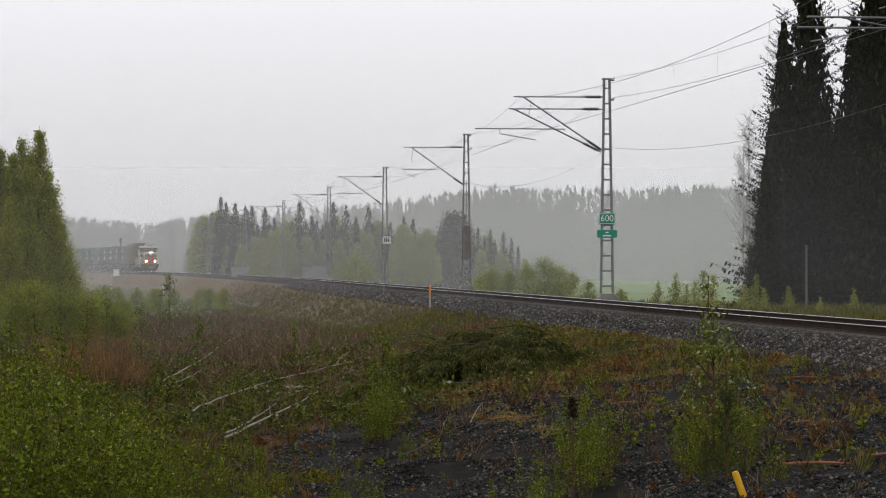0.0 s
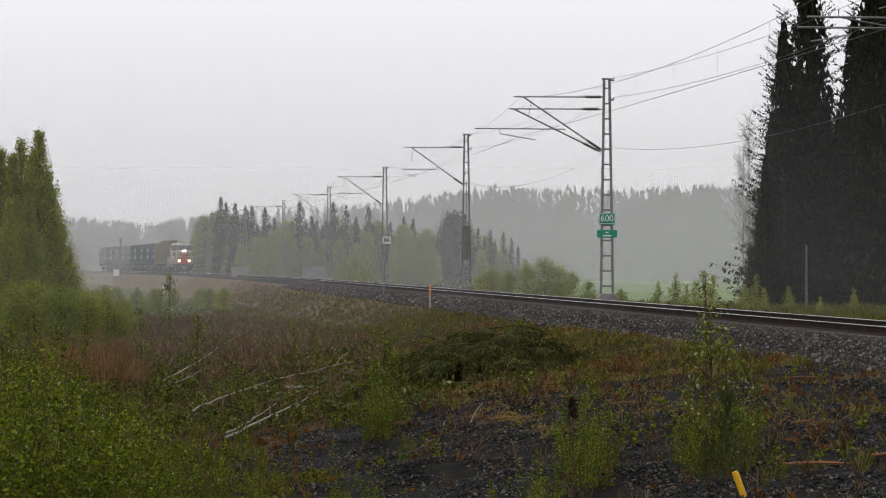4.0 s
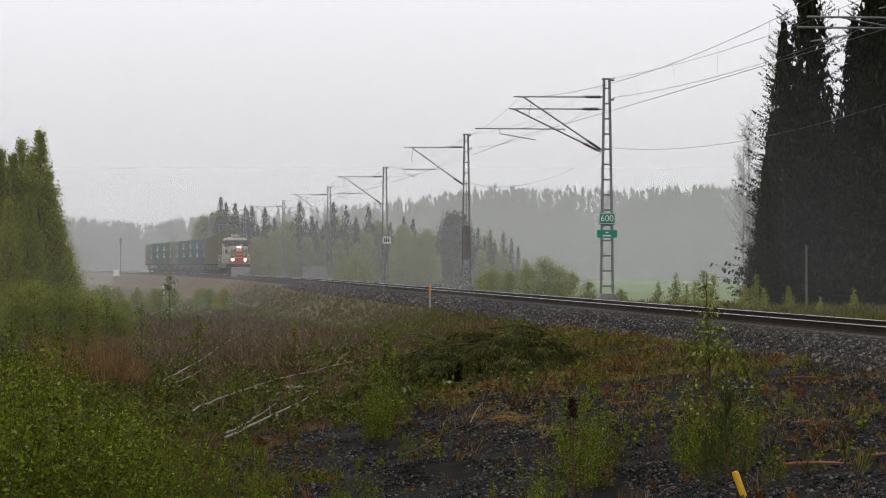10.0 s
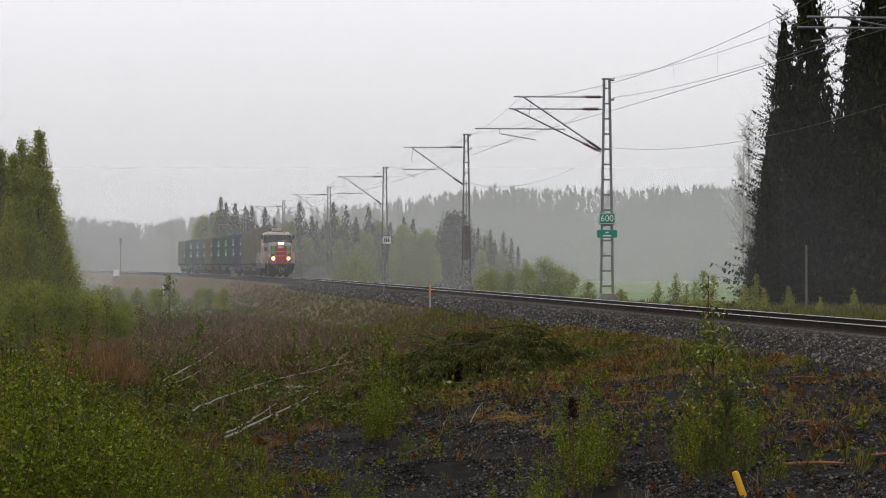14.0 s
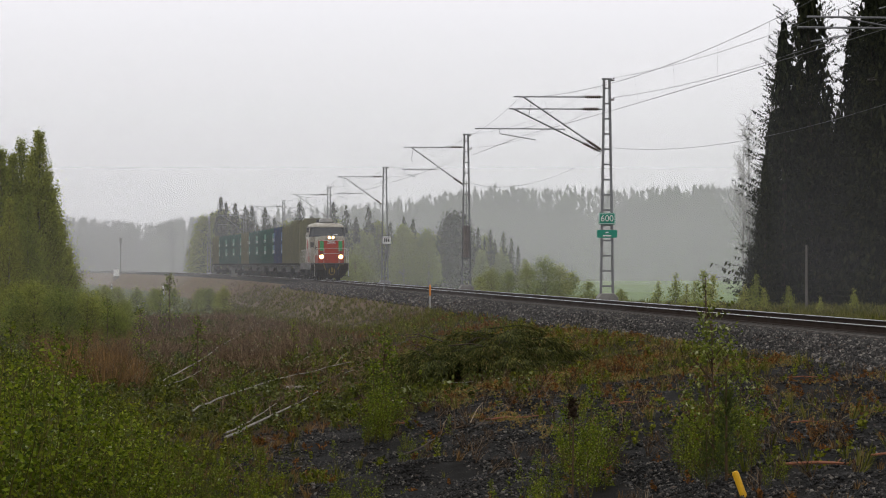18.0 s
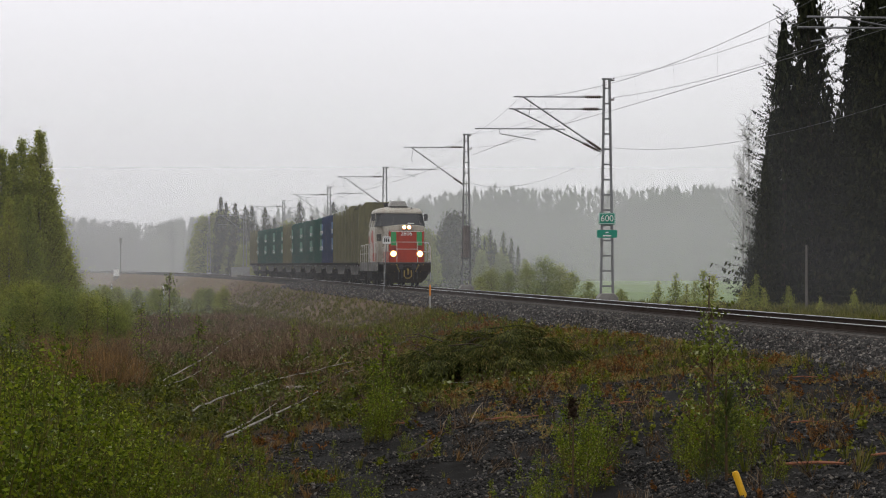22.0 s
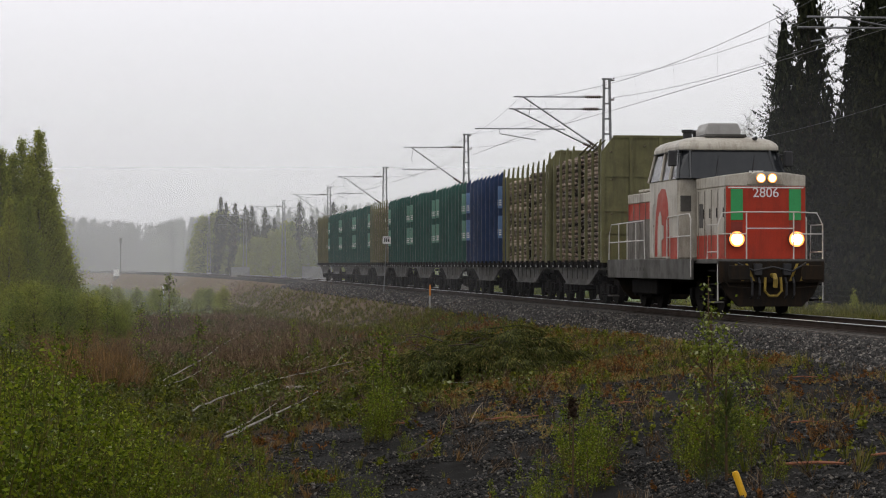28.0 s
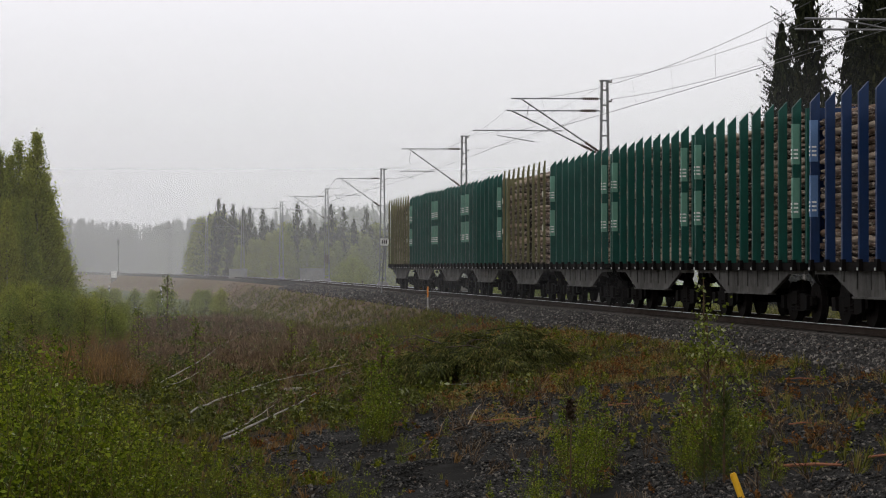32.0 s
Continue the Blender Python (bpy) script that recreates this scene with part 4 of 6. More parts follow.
            for y in (-1.27, -.43, .43, 1.27):
                box_part("rib", (xw - .08, xw + .08, y - .05, y + .05, 1.345, ht + .03), col, wall)
            for z in (2.2, 3.4):
                box_part("rib", (xw - .06, xw + .06, -1.29, 1.29, z - .05, z + .05), col, wall)
    # logs lying along the wagon in two bundles: those that show, round a hidden core coloured as the shade in their
    # gaps
    shapes = []
    for q in range(8):
        lg = Soup()
        hl = L / 2 - .62
        lg.tube([(-hl + 2 * hl * k / 7, rng.uniform(-.35, .35), rng.uniform(-.4, .4)) for k in range(8)], [rng.uniform(.82, 1.12) * (1 - .02 * k) for k in range(8)], 8)
        shapes.append(lg.mesh("log", M["bark"], True))
    for x0 in (-L / 2 + .03, L / 2 - .03):
        crown = rng.uniform(4.45, 4.65) if not first else 4.8
        for sy in (-1, 1):
            z = 1.36
            while z < crown:
                r = rng.uniform(.06, .10)
                o = part("log", rng.choice(shapes), None, wg)
                o.matrix_basis = pose(x0 + rng.uniform(-.15, .15), sy * (1.27 - r * rng.uniform(.6, 1.5)), z + r, 0, rng.uniform(-.6, .6), rng.uniform(-.5, .5)) @ Matrix.Diagonal((1, r, r, 1))
                z += r * rng.uniform(1.75, 2.05)
        y = -1.1
        while y < 1.1:
            r = rng.uniform(.07, .115)
            o = part("log", rng.choice(shapes), None, wg)
            o.matrix_basis = pose(x0 + rng.uniform(-.15, .15), y + r, crown + .16 * (1 - (y / 1.2) ** 2) + rng.uniform(-.03, .05), 0, rng.uniform(-1.2, 1.2), rng.uniform(-.5, .5)) @ Matrix.Diagonal((1, r, r, 1))
            y += 2 * r
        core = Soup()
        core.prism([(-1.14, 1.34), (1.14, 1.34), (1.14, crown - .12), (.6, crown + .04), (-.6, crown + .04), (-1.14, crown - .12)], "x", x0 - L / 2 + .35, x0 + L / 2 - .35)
        part("log_stack", core, M["log_gap_shade"], wg, "dark core that stands for the shade between logs")
    axles = []
    for x in (-3.2, 3.2):
        bogie(wg, x, 1.8, .46)
        for dx in (-.9, .9):
            axles.append(wheelset(wg, x + dx, .46, M["under"]))
    for sx in (-1, 1):
        for sy in (-1, 1):
            s = Soup()
            s.tube([(sx * (L - .35), sy * .95, 1.06), (sx * (L - .1), sy * .95, 1.06), (sx * (L - .099), sy * .95, 1.06), (sx * (L - .03), sy * .95, 1.06)], [.1, .1, .24, .24], 16)
            part("buffer", s, M["under"], wg)
        tube_part("coupling", [(sx * (L - .3), 0, 1.0), (sx * (L + .1), 0, .98)], .05, M["under"], wg)
    return wg, axles


M["pin"] = worn("pale_pin", (0.5, 0.5, 0.48), (0.2, 0.2, 0.2), 0.4, 0.5)
# near-black bark: the shade in the gaps between logs, put into the colour
M["log_gap_shade"] = worn("inner_log_shade", (0.02, 0.012, 0.008), (0.008, 0.006, 0.005), 0.6, 0.9, scale=4, grain=12, bump=0.8)
M["plate_olive"] = worn("pale_olive_plate", (0.5, 0.48, 0.38), (0.3, 0.28, 0.2), 0.3, 0.5)
loco, loco_axles = build_locomotive()
WAGONS = []
made = {}
for i, (kind, first) in enumerate((("olive", True), ("olive", False), ("blue", False), ("green", False), ("green", False), ("green", False), ("olive", False), ("green", False), ("green", False), ("green", False), ("olive", False))):
    key = (kind, first, i % 2 if kind == "green" else i > 3)
    if key not in made:
        made[key] = build_wagon(kind, first, i)[0]
        WAGONS.append(made[key])
    else:
        WAGONS.append(copy_thing(made[key], Matrix()))

# ---- trees ----
def spruce_parts(h, r, seed, whorls, per, sprays, fine, skirt=0.03, power=.8, core=0):
    """Crown of a spruce: whorls of drooping limbs with upturned tips, each bearing side sprays and hanging needle curtains."""
    rng = random.Random(seed)
    cr = Soup()
    lobes = [rng.uniform(.78, 1.15) for _ in range(9)]
    for i in range(whorls):
        u = min(.99, max(0, (i + rng.uniform(-.35, .35)) / whorls))
        z = h * (skirt + (1 - skirt) * u)
        tier = rng.uniform(.7, 1.15)
        for k in range(per if u < .85 else max(3, per - 3)):
            a = rng.uniform(0, 6.283)
            d, side = Vector((math.cos(a), math.sin(a), 0)), Vector((-math.sin(a), math.cos(a), 0))
            ln = (r * (1 - u) ** power * (rng.uniform(.45, 1.05) if rng.random() < .85 else rng.uniform(1.05, 1.3)) + .007 * h) * lobes[int(a * 9 / 6.2832) % 9] * tier
            pitch = -.48 + .75 * u + rng.uniform(-.12, .12)
            for q in range(sprays):
                t = rng.uniform(.06, 1) ** .75
                p = Vector((0, 0, z + ln * (pitch * t + .38 * t * t))) + d * ln * t
                sw = rng.uniform(-1, 1)
                p = p + side * sw * .2 * ln * (1.08 - t)
                tl = fine * rng.uniform(.5, 1.15) * (.28 + .72 * (1 - u))
                if q % 5 < 2:
                    out = d * rng.uniform(0, .45) + side * sw * .5 + Vector((0, 0, -rng.uniform(.5, 1.0)))
                    cr.leaf(p, out, tl * rng.uniform(.3, .5), tl * .85, side * rng.uniform(-1, 1) + d * rng.uniform(-1, 1))
                else:
                    out = d * rng.uniform(.5, 1) + side * sw * .8 + Vector((0, 0, rng.uniform(-.3, .25)))
                    cr.leaf(p, out, tl * rng.uniform(.28, .42), tl, (rng.uniform(-.6, .6), rng.uniform(-.6, .6), 1))
    for q in range(core):
        u = rng.random() ** 1.3
        a, rad = rng.uniform(0, 6.283), r * (1 - u) ** power * rng.uniform(.08, .5)
        p = Vector((math.cos(a) * rad, math.sin(a) * rad, h * (skirt + .94 * u)))
        cr.leaf(p, (rng.uniform(-.4, .4), rng.uniform(-.4, .4), -1), fine * .55, fine * 1.5)
    return cr


def spruce_mesh(h, r, seed, whorls, per, sprays, fine, skirt=0.03, power=.8, core=0):
    tr = Soup()
    tr.tube([(0, 0, -.3), (0, 0, h * .5), (0, 0, h)], [h * .012, h * .008, .01], 7)
    return tr.mesh("trunk", M["trunk"]), spruce_parts(h, r, seed, whorls, per, sprays, fine, skirt, power, core).mesh("crown", M["spruce"])


def birch_mesh(h, r, seed, clumps, leaves, size, mat="birch", narrow=1.0, bark="birch_bark", dense=0.5):
    """Trunk with limbs and a crown of many small leaves in clumps."""
    rng = random.Random(seed)
    tr, cr, br = Soup(), Soup(), Soup()
    bend = rng.uniform(-.03, .03) * h
    axis = lambda z: Vector((bend * (z / h) ** 2, 0, z))
    tr.tube([axis(-.2), axis(h * .3), axis(h * .65), axis(h)], [h * .011, h * .009, h * .005, .006], 6)
    for c in range(clumps):
        u = rng.uniform(.1, 1) ** .85
        z = h * u
        rad = r * (math.sin(min(1, (1 - u) * 1.25 + .04) * 1.5708)) ** narrow * rng.uniform(.25, 1.0)
        a = rng.uniform(0, 6.283)
        p = axis(z) + Vector((math.cos(a) * rad, math.sin(a) * rad, 0))
        start = axis(max(.05 * h, z - rad * 1.1))
        if c % 3 == 0:
            br.tube([start, start.lerp(p, .6) + Vector((0, 0, .1 * rad)), p], [.004 * h * .5 + .006, .008, .004], 4, False)
        cs = dense * rng.uniform(.6, 1.3)
        for k in range(leaves):
            q = p + Vector((rng.gauss(0, cs), rng.gauss(0, cs), rng.gauss(0, cs * .9)))
            d = Vector((rng.uniform(-1, 1), rng.uniform(-1, 1), rng.uniform(-1, .4)))
            cr.leaf(q, d, size * rng.uniform(.6, 1.1), size * rng.uniform(.9, 1.7), (rng.uniform(-1, 1), rng.uniform(-1, 1), rng.uniform(-1, 1)))
    return tr.mesh("trunk", M[bark]), cr.mesh("crown", M[mat]), br.mesh("limbwork", M[bark])


def young_birch_mesh(h, r, seed, twigs, leaves, size):
    """Slender birch: ascending twigs dressed with small leaves, drawn in to a wispy top."""
    rng = random.Random(seed)
    tr, cr, br = Soup(), Soup(), Soup()
    tr.tube([(0, 0, -.2), (.03, 0, h * .4), (0, .03, h * .75), (0, 0, h)], [h * .010, h * .007, h * .004, .005], 6)
    for c in range(twigs):
        u = rng.uniform(.02, 1) ** 1.45
        a = rng.uniform(0, 6.283)
        rad = r * (1.005 - u) ** .95 * (.35 + .65 * rng.random() ** .45) * (.85 + .2 * math.sin(a * 3 + seed + u * 9))
        up = rad * rng.uniform(.7, 1.5) + .1
        z = h * u
        p0, p1 = Vector((0, 0, max(.1, z - up))), Vector((math.cos(a) * rad, math.sin(a) * rad, z + rng.uniform(-.1, .25)))
        mid = p0.lerp(p1, .55) + Vector((math.cos(a), math.sin(a), 0)) * rad * .12
        if c % 2 == 0:
            br.tube([p0, mid, p1], [.014, .009, .004], 3, False)
        for k in range(int(leaves * (1 if u < .78 else .45))):
            t = rng.uniform(.35, 1.03)
            q = (mid.lerp(p1, (t - .55) / .45) if t > .55 else p0.lerp(mid, t / .55)) + Vector((rng.gauss(0, .2), rng.gauss(0, .2), rng.gauss(0, .22))) * (1.1 - .6 * u)
            cr.leaf(q, (rng.uniform(-1, 1), rng.uniform(-1, 1), rng.uniform(-1, .5)), size * rng.uniform(.6, 1.1), size * rng.uniform(.9, 1.6), (rng.uniform(-1, 1), rng.uniform(-1, 1), rng.uniform(-1, 1)))
    return tr.mesh("trunk", M["birch_bark"]), cr.mesh("crown", M["young_birch"]), br.mesh("limbwork", M["twig"])


def plant(name, meshes, label, category, group, x, y, scale=1.0, turn=0.0, z=None):
    m = pose(x, y, ground_z(x, y) if z is None else z, 0, 0, turn)
    t = thing(name, label, category, group, at=m)
    for nm, me in zip(("trunk", "crown", "limbwork"), meshes):
        o = part(nm, me, None, t)
        if nm == "limbwork":
            o["kind"] = "stuff"
        o.scale = (scale, scale, scale)
    return t


def at_px(b, y):
    """World x on the bearing b (784 is straight ahead) at depth y."""
    return (b - 784) / 4100.0 * y


def z_at(v, y):
    """World height on the elevation mark v (469 is level) at depth y."""
    return EYE + (469 - v) / 4100.0 * y


def on_ground(b, v, clear=0.0):
    """Place `clear` metres above the ground on the bearing b and the elevation mark v."""
    y = 18.0
    while y < 200:
        z = ground_z(at_px(b, y), y) + clear
        if 469 + 4100.0 * (EYE - z) / y <= v:
            break
        y += .1
    return Vector((at_px(b, y), y, z))


def build_trees():
    rng = random.Random(5)
    tall = [spruce_mesh(21, 4.9 - .4 * k, 10 + k, 44, 9, 62, .4, .02, .66, 3600) for k in range(3)]
    spec = [(1432, 146, 1.12), (1388, 142, .88), (1366, 146, .62), (1345, 150, .33), (1354, 139, .45), (1412, 156, .8), (1462, 160, .72), (1512, 148, .93), (1546, 142, 1.12), (1580, 150, 1.1), (1484, 166, .7), (1530, 160, .9),
            (1590, 138, 1.1), (1640, 153, 1.1), (1700, 140, 1.1), (1440, 170, .8), (1328, 148, .2)]
    for i, (px, y, s) in enumerate(spec):
        plant("spruce_tree", tall[i % 3], "tall dark green spruce with drooping branches at the wood's edge", "tree", "tall spruces beside the line", at_px(px, y), y, s, rng.uniform(0, 360))
    # young birches on the camera's side
    yb = [young_birch_mesh(8, 2.8, 60 + k, 900, 42, .07) for k in range(3)]
    for i, (px, y, top) in enumerate([(70, 106, 229), (38, 108, 244), (55, 107, 268), (22, 106, 270), (84, 107, 300), (92, 110, 335), (2, 104, 262), (58, 118, 285), (108, 112, 398), (14, 122, 300), (-40, 112, 240), (122, 108, 440), (50, 101, 345), (15, 100, 350)]):
        x = at_px(px, y)
        hgt = z_at(top, y) - ground_z(x, y)
        plant("birch_tree", yb[i % 3], "young birch in fresh green leaf on the bank", "tree", "young birches on the bank", x, y, hgt / 8.15, rng.uniform(0, 360))
    # bare pale birch beside the spruces
    b = Soup()
    rg = random.Random(3)
    b.tube([(0, 0, 0), (.1, 0, 5), (0, 0, 10.5)], [.09, .05, .015], 6)
    for k in range(52):
        z = rg.uniform(3, 10.2)
        a = rg.uniform(0, 6.283)
        ln = rg.uniform(1.0, 2.6) * (1.15 - z / 14)
        p = Vector((.05, 0, z))
        d = Vector((math.cos(a) * .6, math.sin(a) * .6, rg.uniform(.4, 1)))
        q = p + d * ln
        b.tube([p, p.lerp(q, .5), q], [.022, .015, .010], 3, False)
        for j in range(8):
            o = p.lerp(q, rg.uniform(.3, 1))
            b.tube([o, o + Vector((rg.uniform(-.5, .5), rg.uniform(-.5, .5), rg.uniform(-.1, .5)))], [.010, .007], 3, False)
    for px, y, sc in ((1326, 150, 1.2), (1316, 156, 1.05)):
        t = thing("bare_birch", "slender pale birch with bare twigs beside tall spruces", "tree", "bare birches", at=pose(at_px(px, y), y, ground_z(at_px(px, y), y), 0, 0, px))
        o = part("trunk", b, M["pale_bark"], t)
        o.scale = (sc, sc, sc)
    mid_s = [spruce_mesh(13, 2.9 + .35 * k, 30 + k, 24, 7, 22, .4, .03, .6, 500) for k in range(4)]
    mid_b = [birch_mesh(10, 2.6, 40 + k, 300, 22, .2, dense=.42, narrow=1.2) for k in range(3)]
    return mid_s, mid_b


M["young_birch"] = leafy("young_birch_leaves", [(0, (0.15, 0.165, 0.03)), (0.6, (0.26, 0.28, 0.048)), (1, (0.36, 0.38, 0.08))], 0.5)
M["pale_bark"] = worn("pale_grey_bark", (0.62, 0.61, 0.59), (0.35, 0.33, 0.3), 0.4, 0.9, scale=6)
MID_S, MID_B = build_trees()

# ---- woods behind the field and beside the far line ----
M["far_needles"] = leafy("far_forest_needles", [(0, (0.018, 0.020, 0.016)), (0.6, (0.034, 0.036, 0.029)), (1, (0.06, 0.062, 0.045))], 0.15, 0.7)
M["far_leaves"] = leafy("far_birch_leaves", [(0, (0.05, 0.06, 0.03)), (0.6, (0.09, 0.105, 0.045)), (1, (0.13, 0.145, 0.06))], 0.35, 0.7)


def off_line(px, y):
    """Depth on the bearing px, moved back until it is well clear of the track."""
    while side_of(at_px(px, y), y) < 7:
        y += 4
    return y


def build_woods():
    rng = random.Random(8)
    # single tall spruces that stand out of the wood
    for i, (px, top) in enumerate(((391, 340), (400, 352), (416, 352), (435, 359), (446, 357), (469, 360), (486, 380), (531, 349), (552, 376), (590, 351), (612, 356), (652, 359), (630, 378), (714, 378), (731, 382), (690, 388), (846, 398), (868, 402), (891, 406), (905, 418), (917, 432))):
        y = off_line(px, rng.uniform(350, 372))
        x = at_px(px, y)
        plant("spruce_tree", MID_S[i % 4], "tall misty spruce standing out of the wood behind the line", "tree", "wood behind the line", x, y, (z_at(top, y) - ground_z(x, y)) / 13.1, rng.uniform(0, 360))
    for i in range(135):
        px = 342 + 570 * (i + rng.random()) / 135
        y = off_line(px, rng.uniform(352, 420))
        top = float(np.interp(px, [335, 350, 365, 380, 440, 530, 600, 660, 700, 750, 770, 830, 880, 925], [450, 395, 372, 368, 384, 384, 384, 388, 402, 412, 408, 412, 420, 455]))
        top += rng.uniform(0, 26)
        x = at_px(px, y)
        hgt = z_at(top, y) - ground_z(x, y)
        pale = .7 if 690 < px < 765 else .2 if px > 770 else .8 if px < 370 else .34
        if rng.random() > pale:
            plant("spruce_tree", MID_S[i % 4], "misty spruce in the wood behind the line", "tree", "wood behind the line", x, y, hgt / 13, rng.uniform(0, 360))
        else:
            plant("birch_tree", MID_B[i % 3], "pale green birch in the misty wood behind the line", "tree", "wood behind the line", x, y, hgt / 10.5, rng.uniform(0, 360))
    for i in range(46):
        px = rng.choice((rng.uniform(345, 480), rng.uniform(470, 640), rng.uniform(690, 768), rng.uniform(840, 930)))
        y = off_line(px, rng.uniform(328, 344))
        x = at_px(px, y)
        hgt = z_at(float(np.interp(px, [345, 480, 640, 690, 768, 840, 930], [420, 412, 418, 402, 396, 440, 462])) + rng.uniform(-6, 34), y) - ground_z(x, y)
        plant("birch_tree", MID_B[i % 3], "fresh green birch at the edge of the misty wood", "tree", "wood behind the line", x, y, hgt / 10.5, rng.uniform(0, 360))
    # a pine with a rounded crown
    pn = [birch_mesh(11, 2.9, 240, 420, 16, .3, "spruce", .55, "trunk", .5)]
    for px, y, top in ((800, 344, 378), (815, 348, 384)):
        x = at_px(px, y)
        plant("pine_tree", pn[0], "dark round-crowned pine in the misty wood", "tree", "wood behind the line", x, y, (z_at(top, y) - ground_z(x, y)) / 11.4, rng.uniform(0, 360))
    # far forest across the field: too many trees to count
    kinds = [spruce_parts(1, .155 + .02 * k, 400 + k, 20, 5, 4, .048, .02, .85, 90) for k in range(5)] + [spruce_parts(1, .15 + .02 * k, 410 + k, 14, 4, 1, .12, .02, .85) for k in range(3)]
    for k in range(3):
        rr = random.Random(420 + k)
        q = Soup()
        for _ in range(300):
            u, a = rr.random() ** .8, rr.uniform(0, 6.283)
            rad = (.21 + .03 * k) * math.sin(min(1, (1.02 - u) * 1.5) * 1.5708) * rr.uniform(.2, 1)
            q.leaf((math.cos(a) * rad, math.sin(a) * rad, .12 + .88 * u), (rr.uniform(-1, 1), rr.uniform(-1, 1), rr.uniform(-1, .6)), .04, .06, (rr.uniform(-1, 1), rr.uniform(-1, 1), rr.uniform(-1, 1)))
        kinds.append(q)
    nr = np.random.default_rng(18)
    for name, mat, n, lo, hi, label in (("far_forest", "far_needles", 1950, 0, 8, "misty dark spruce forest beyond the green field"), ("far_birches", "far_leaves", 520, 8, 11, "pale misty birches among the far spruce forest")):
        places, sizes, pick = [], [], []
        for i in range(n):
            px = rng.uniform(80, 420) if i % 5 == 0 else rng.uniform(80, 1750)
            if lo and noise.noise((px * .011, 3.0, 0.0)) < -.08:
                continue
            y = rng.uniform(560, 640) if px > 690 else rng.uniform(640, 760)
            top = float(np.interp(px, [80, 150, 200, 260, 330, 420, 560, 700, 760, 860, 1000, 1100, 1150, 1230, 1320, 1750], [378, 382, 388, 392, 382, 372, 360, 348, 340, 322, 324, 330, 326, 319, 326, 318]))
            rank = rng.randrange(4)
            top += (rng.uniform(-6, 8), rng.uniform(-2, 22), rng.uniform(14, 60), rng.uniform(50, 120))[rank] + (22 if lo else 0)
            pick.append(rng.randrange(3) if lo else rng.randrange(5) if rank < 2 else 5 + rng.randrange(3))
            x = at_px(px, y)
            base = ground_z(x, y)
            h = z_at(top, y) - base
            places.append((x, y, base))
            sizes.append((h * rng.uniform(.75, 1.25),) * 2 + (h,))
        thing(name, label, "forest", kind="stuff", data=scatter(name, M[mat], [(q.v, q.f) for q in kinds[lo:hi]], places, sizes, nr, .02, np.array(pick)))


build_woods()


def build_mist():
    """Morning mist lying over the land, in thin veils one behind the other."""
    for y, cover in ((72, .018), (99, .03), (140, .034), (190, .05), (250, .07), (325, .11), (440, .2), (545, .34)):
        s = Soup()
        w = y * .4
        s.add([(-w, y, -6), (w, y, -6), (w, y, y * .13), (-w, y, y * .13)], [(0, 1, 2, 3)])
        thing("mist", "thin white morning mist lying over the land", "mist", kind="stuff", data=s.mesh("mist", mist("mist_veil", cover, y * .02, y * .12)))


build_mist()

# ---- the bank in front: stones, plants, felled birches, brush ----
NR = np.random.default_rng(4)


def stone_kinds():
    rg = np.random.default_rng(2)
    out = []
    f = [(0, 2, 4), (2, 1, 4), (1, 3, 4), (3, 0, 4), (2, 0, 5), (1, 2, 5), (3, 1, 5), (0, 3, 5)]
    for k in range(5):
        v = np.array([(1, 0, 0), (-1, 0, 0), (0, 1, 0), (0, -1, 0), (0, 0, 1), (0, 0, -1)], float) * rg.uniform(.55, 1.1, (6, 1)) + rg.uniform(-.25, .25, (6, 3))
        out.append((v * 0.5, f))
    return out


def tuft_kind(blades, spread, seed, wide=.05, curl=.5):
    """A tuft of bent blades, one unit high."""
    rg = random.Random(seed)
    v, f = [], []
    for k in range(blades):
        a, ln = rg.uniform(0, 6.283), rg.uniform(.55, 1.0)
        d = Vector((math.cos(a), math.sin(a), 0))
        sd = Vector((-d.y, d.x, 0)) * wide * .5
        b = d * rg.uniform(0, spread * .4)
        m = b + d * spread * .3 * ln + Vector((0, 0, ln * .6))
        t = b + d * spread * (.5 + curl * rg.random()) * ln + Vector((0, 0, ln * rg.uniform(.75, 1)))
        i = len(v)
        v += [tuple(b - sd), tuple(b + sd), tuple(m + sd * .8), tuple(m - sd * .8), tuple(t + sd * .12), tuple(t - sd * .12)]
        f += [(i, i + 1, i + 2, i + 3), (i + 3, i + 2, i + 4, i + 5)]
    return v, f


def sprig_kind(leaves, seed, size=.22, spread=.3):
    """A leafy sprig, one unit high: thin stems and small pointed leaves."""
    rg = random.Random(seed)
    s = Soup()
    for q in range(3):
        a = rg.uniform(0, 6.283)
        tip = Vector((math.cos(a) * spread, math.sin(a) * spread, rg.uniform(.7, 1)))
        sd = Vector((-tip.y, tip.x, 0)).normalized() * .012
        s.add([-sd, sd, tip + sd * .3, tip - sd * .3], [(0, 1, 2, 3)])
        for k in range(leaves):
            p = tip * rg.uniform(.25, 1)
            random.seed(seed * 100 + q * 31 + k)
            s.leaf(p, (rg.uniform(-1, 1), rg.uniform(-1, 1), rg.uniform(-.3, .8)), size * rg.uniform(.35, .6), size * rg.uniform(.6, 1.1))
    return s.v, s.f


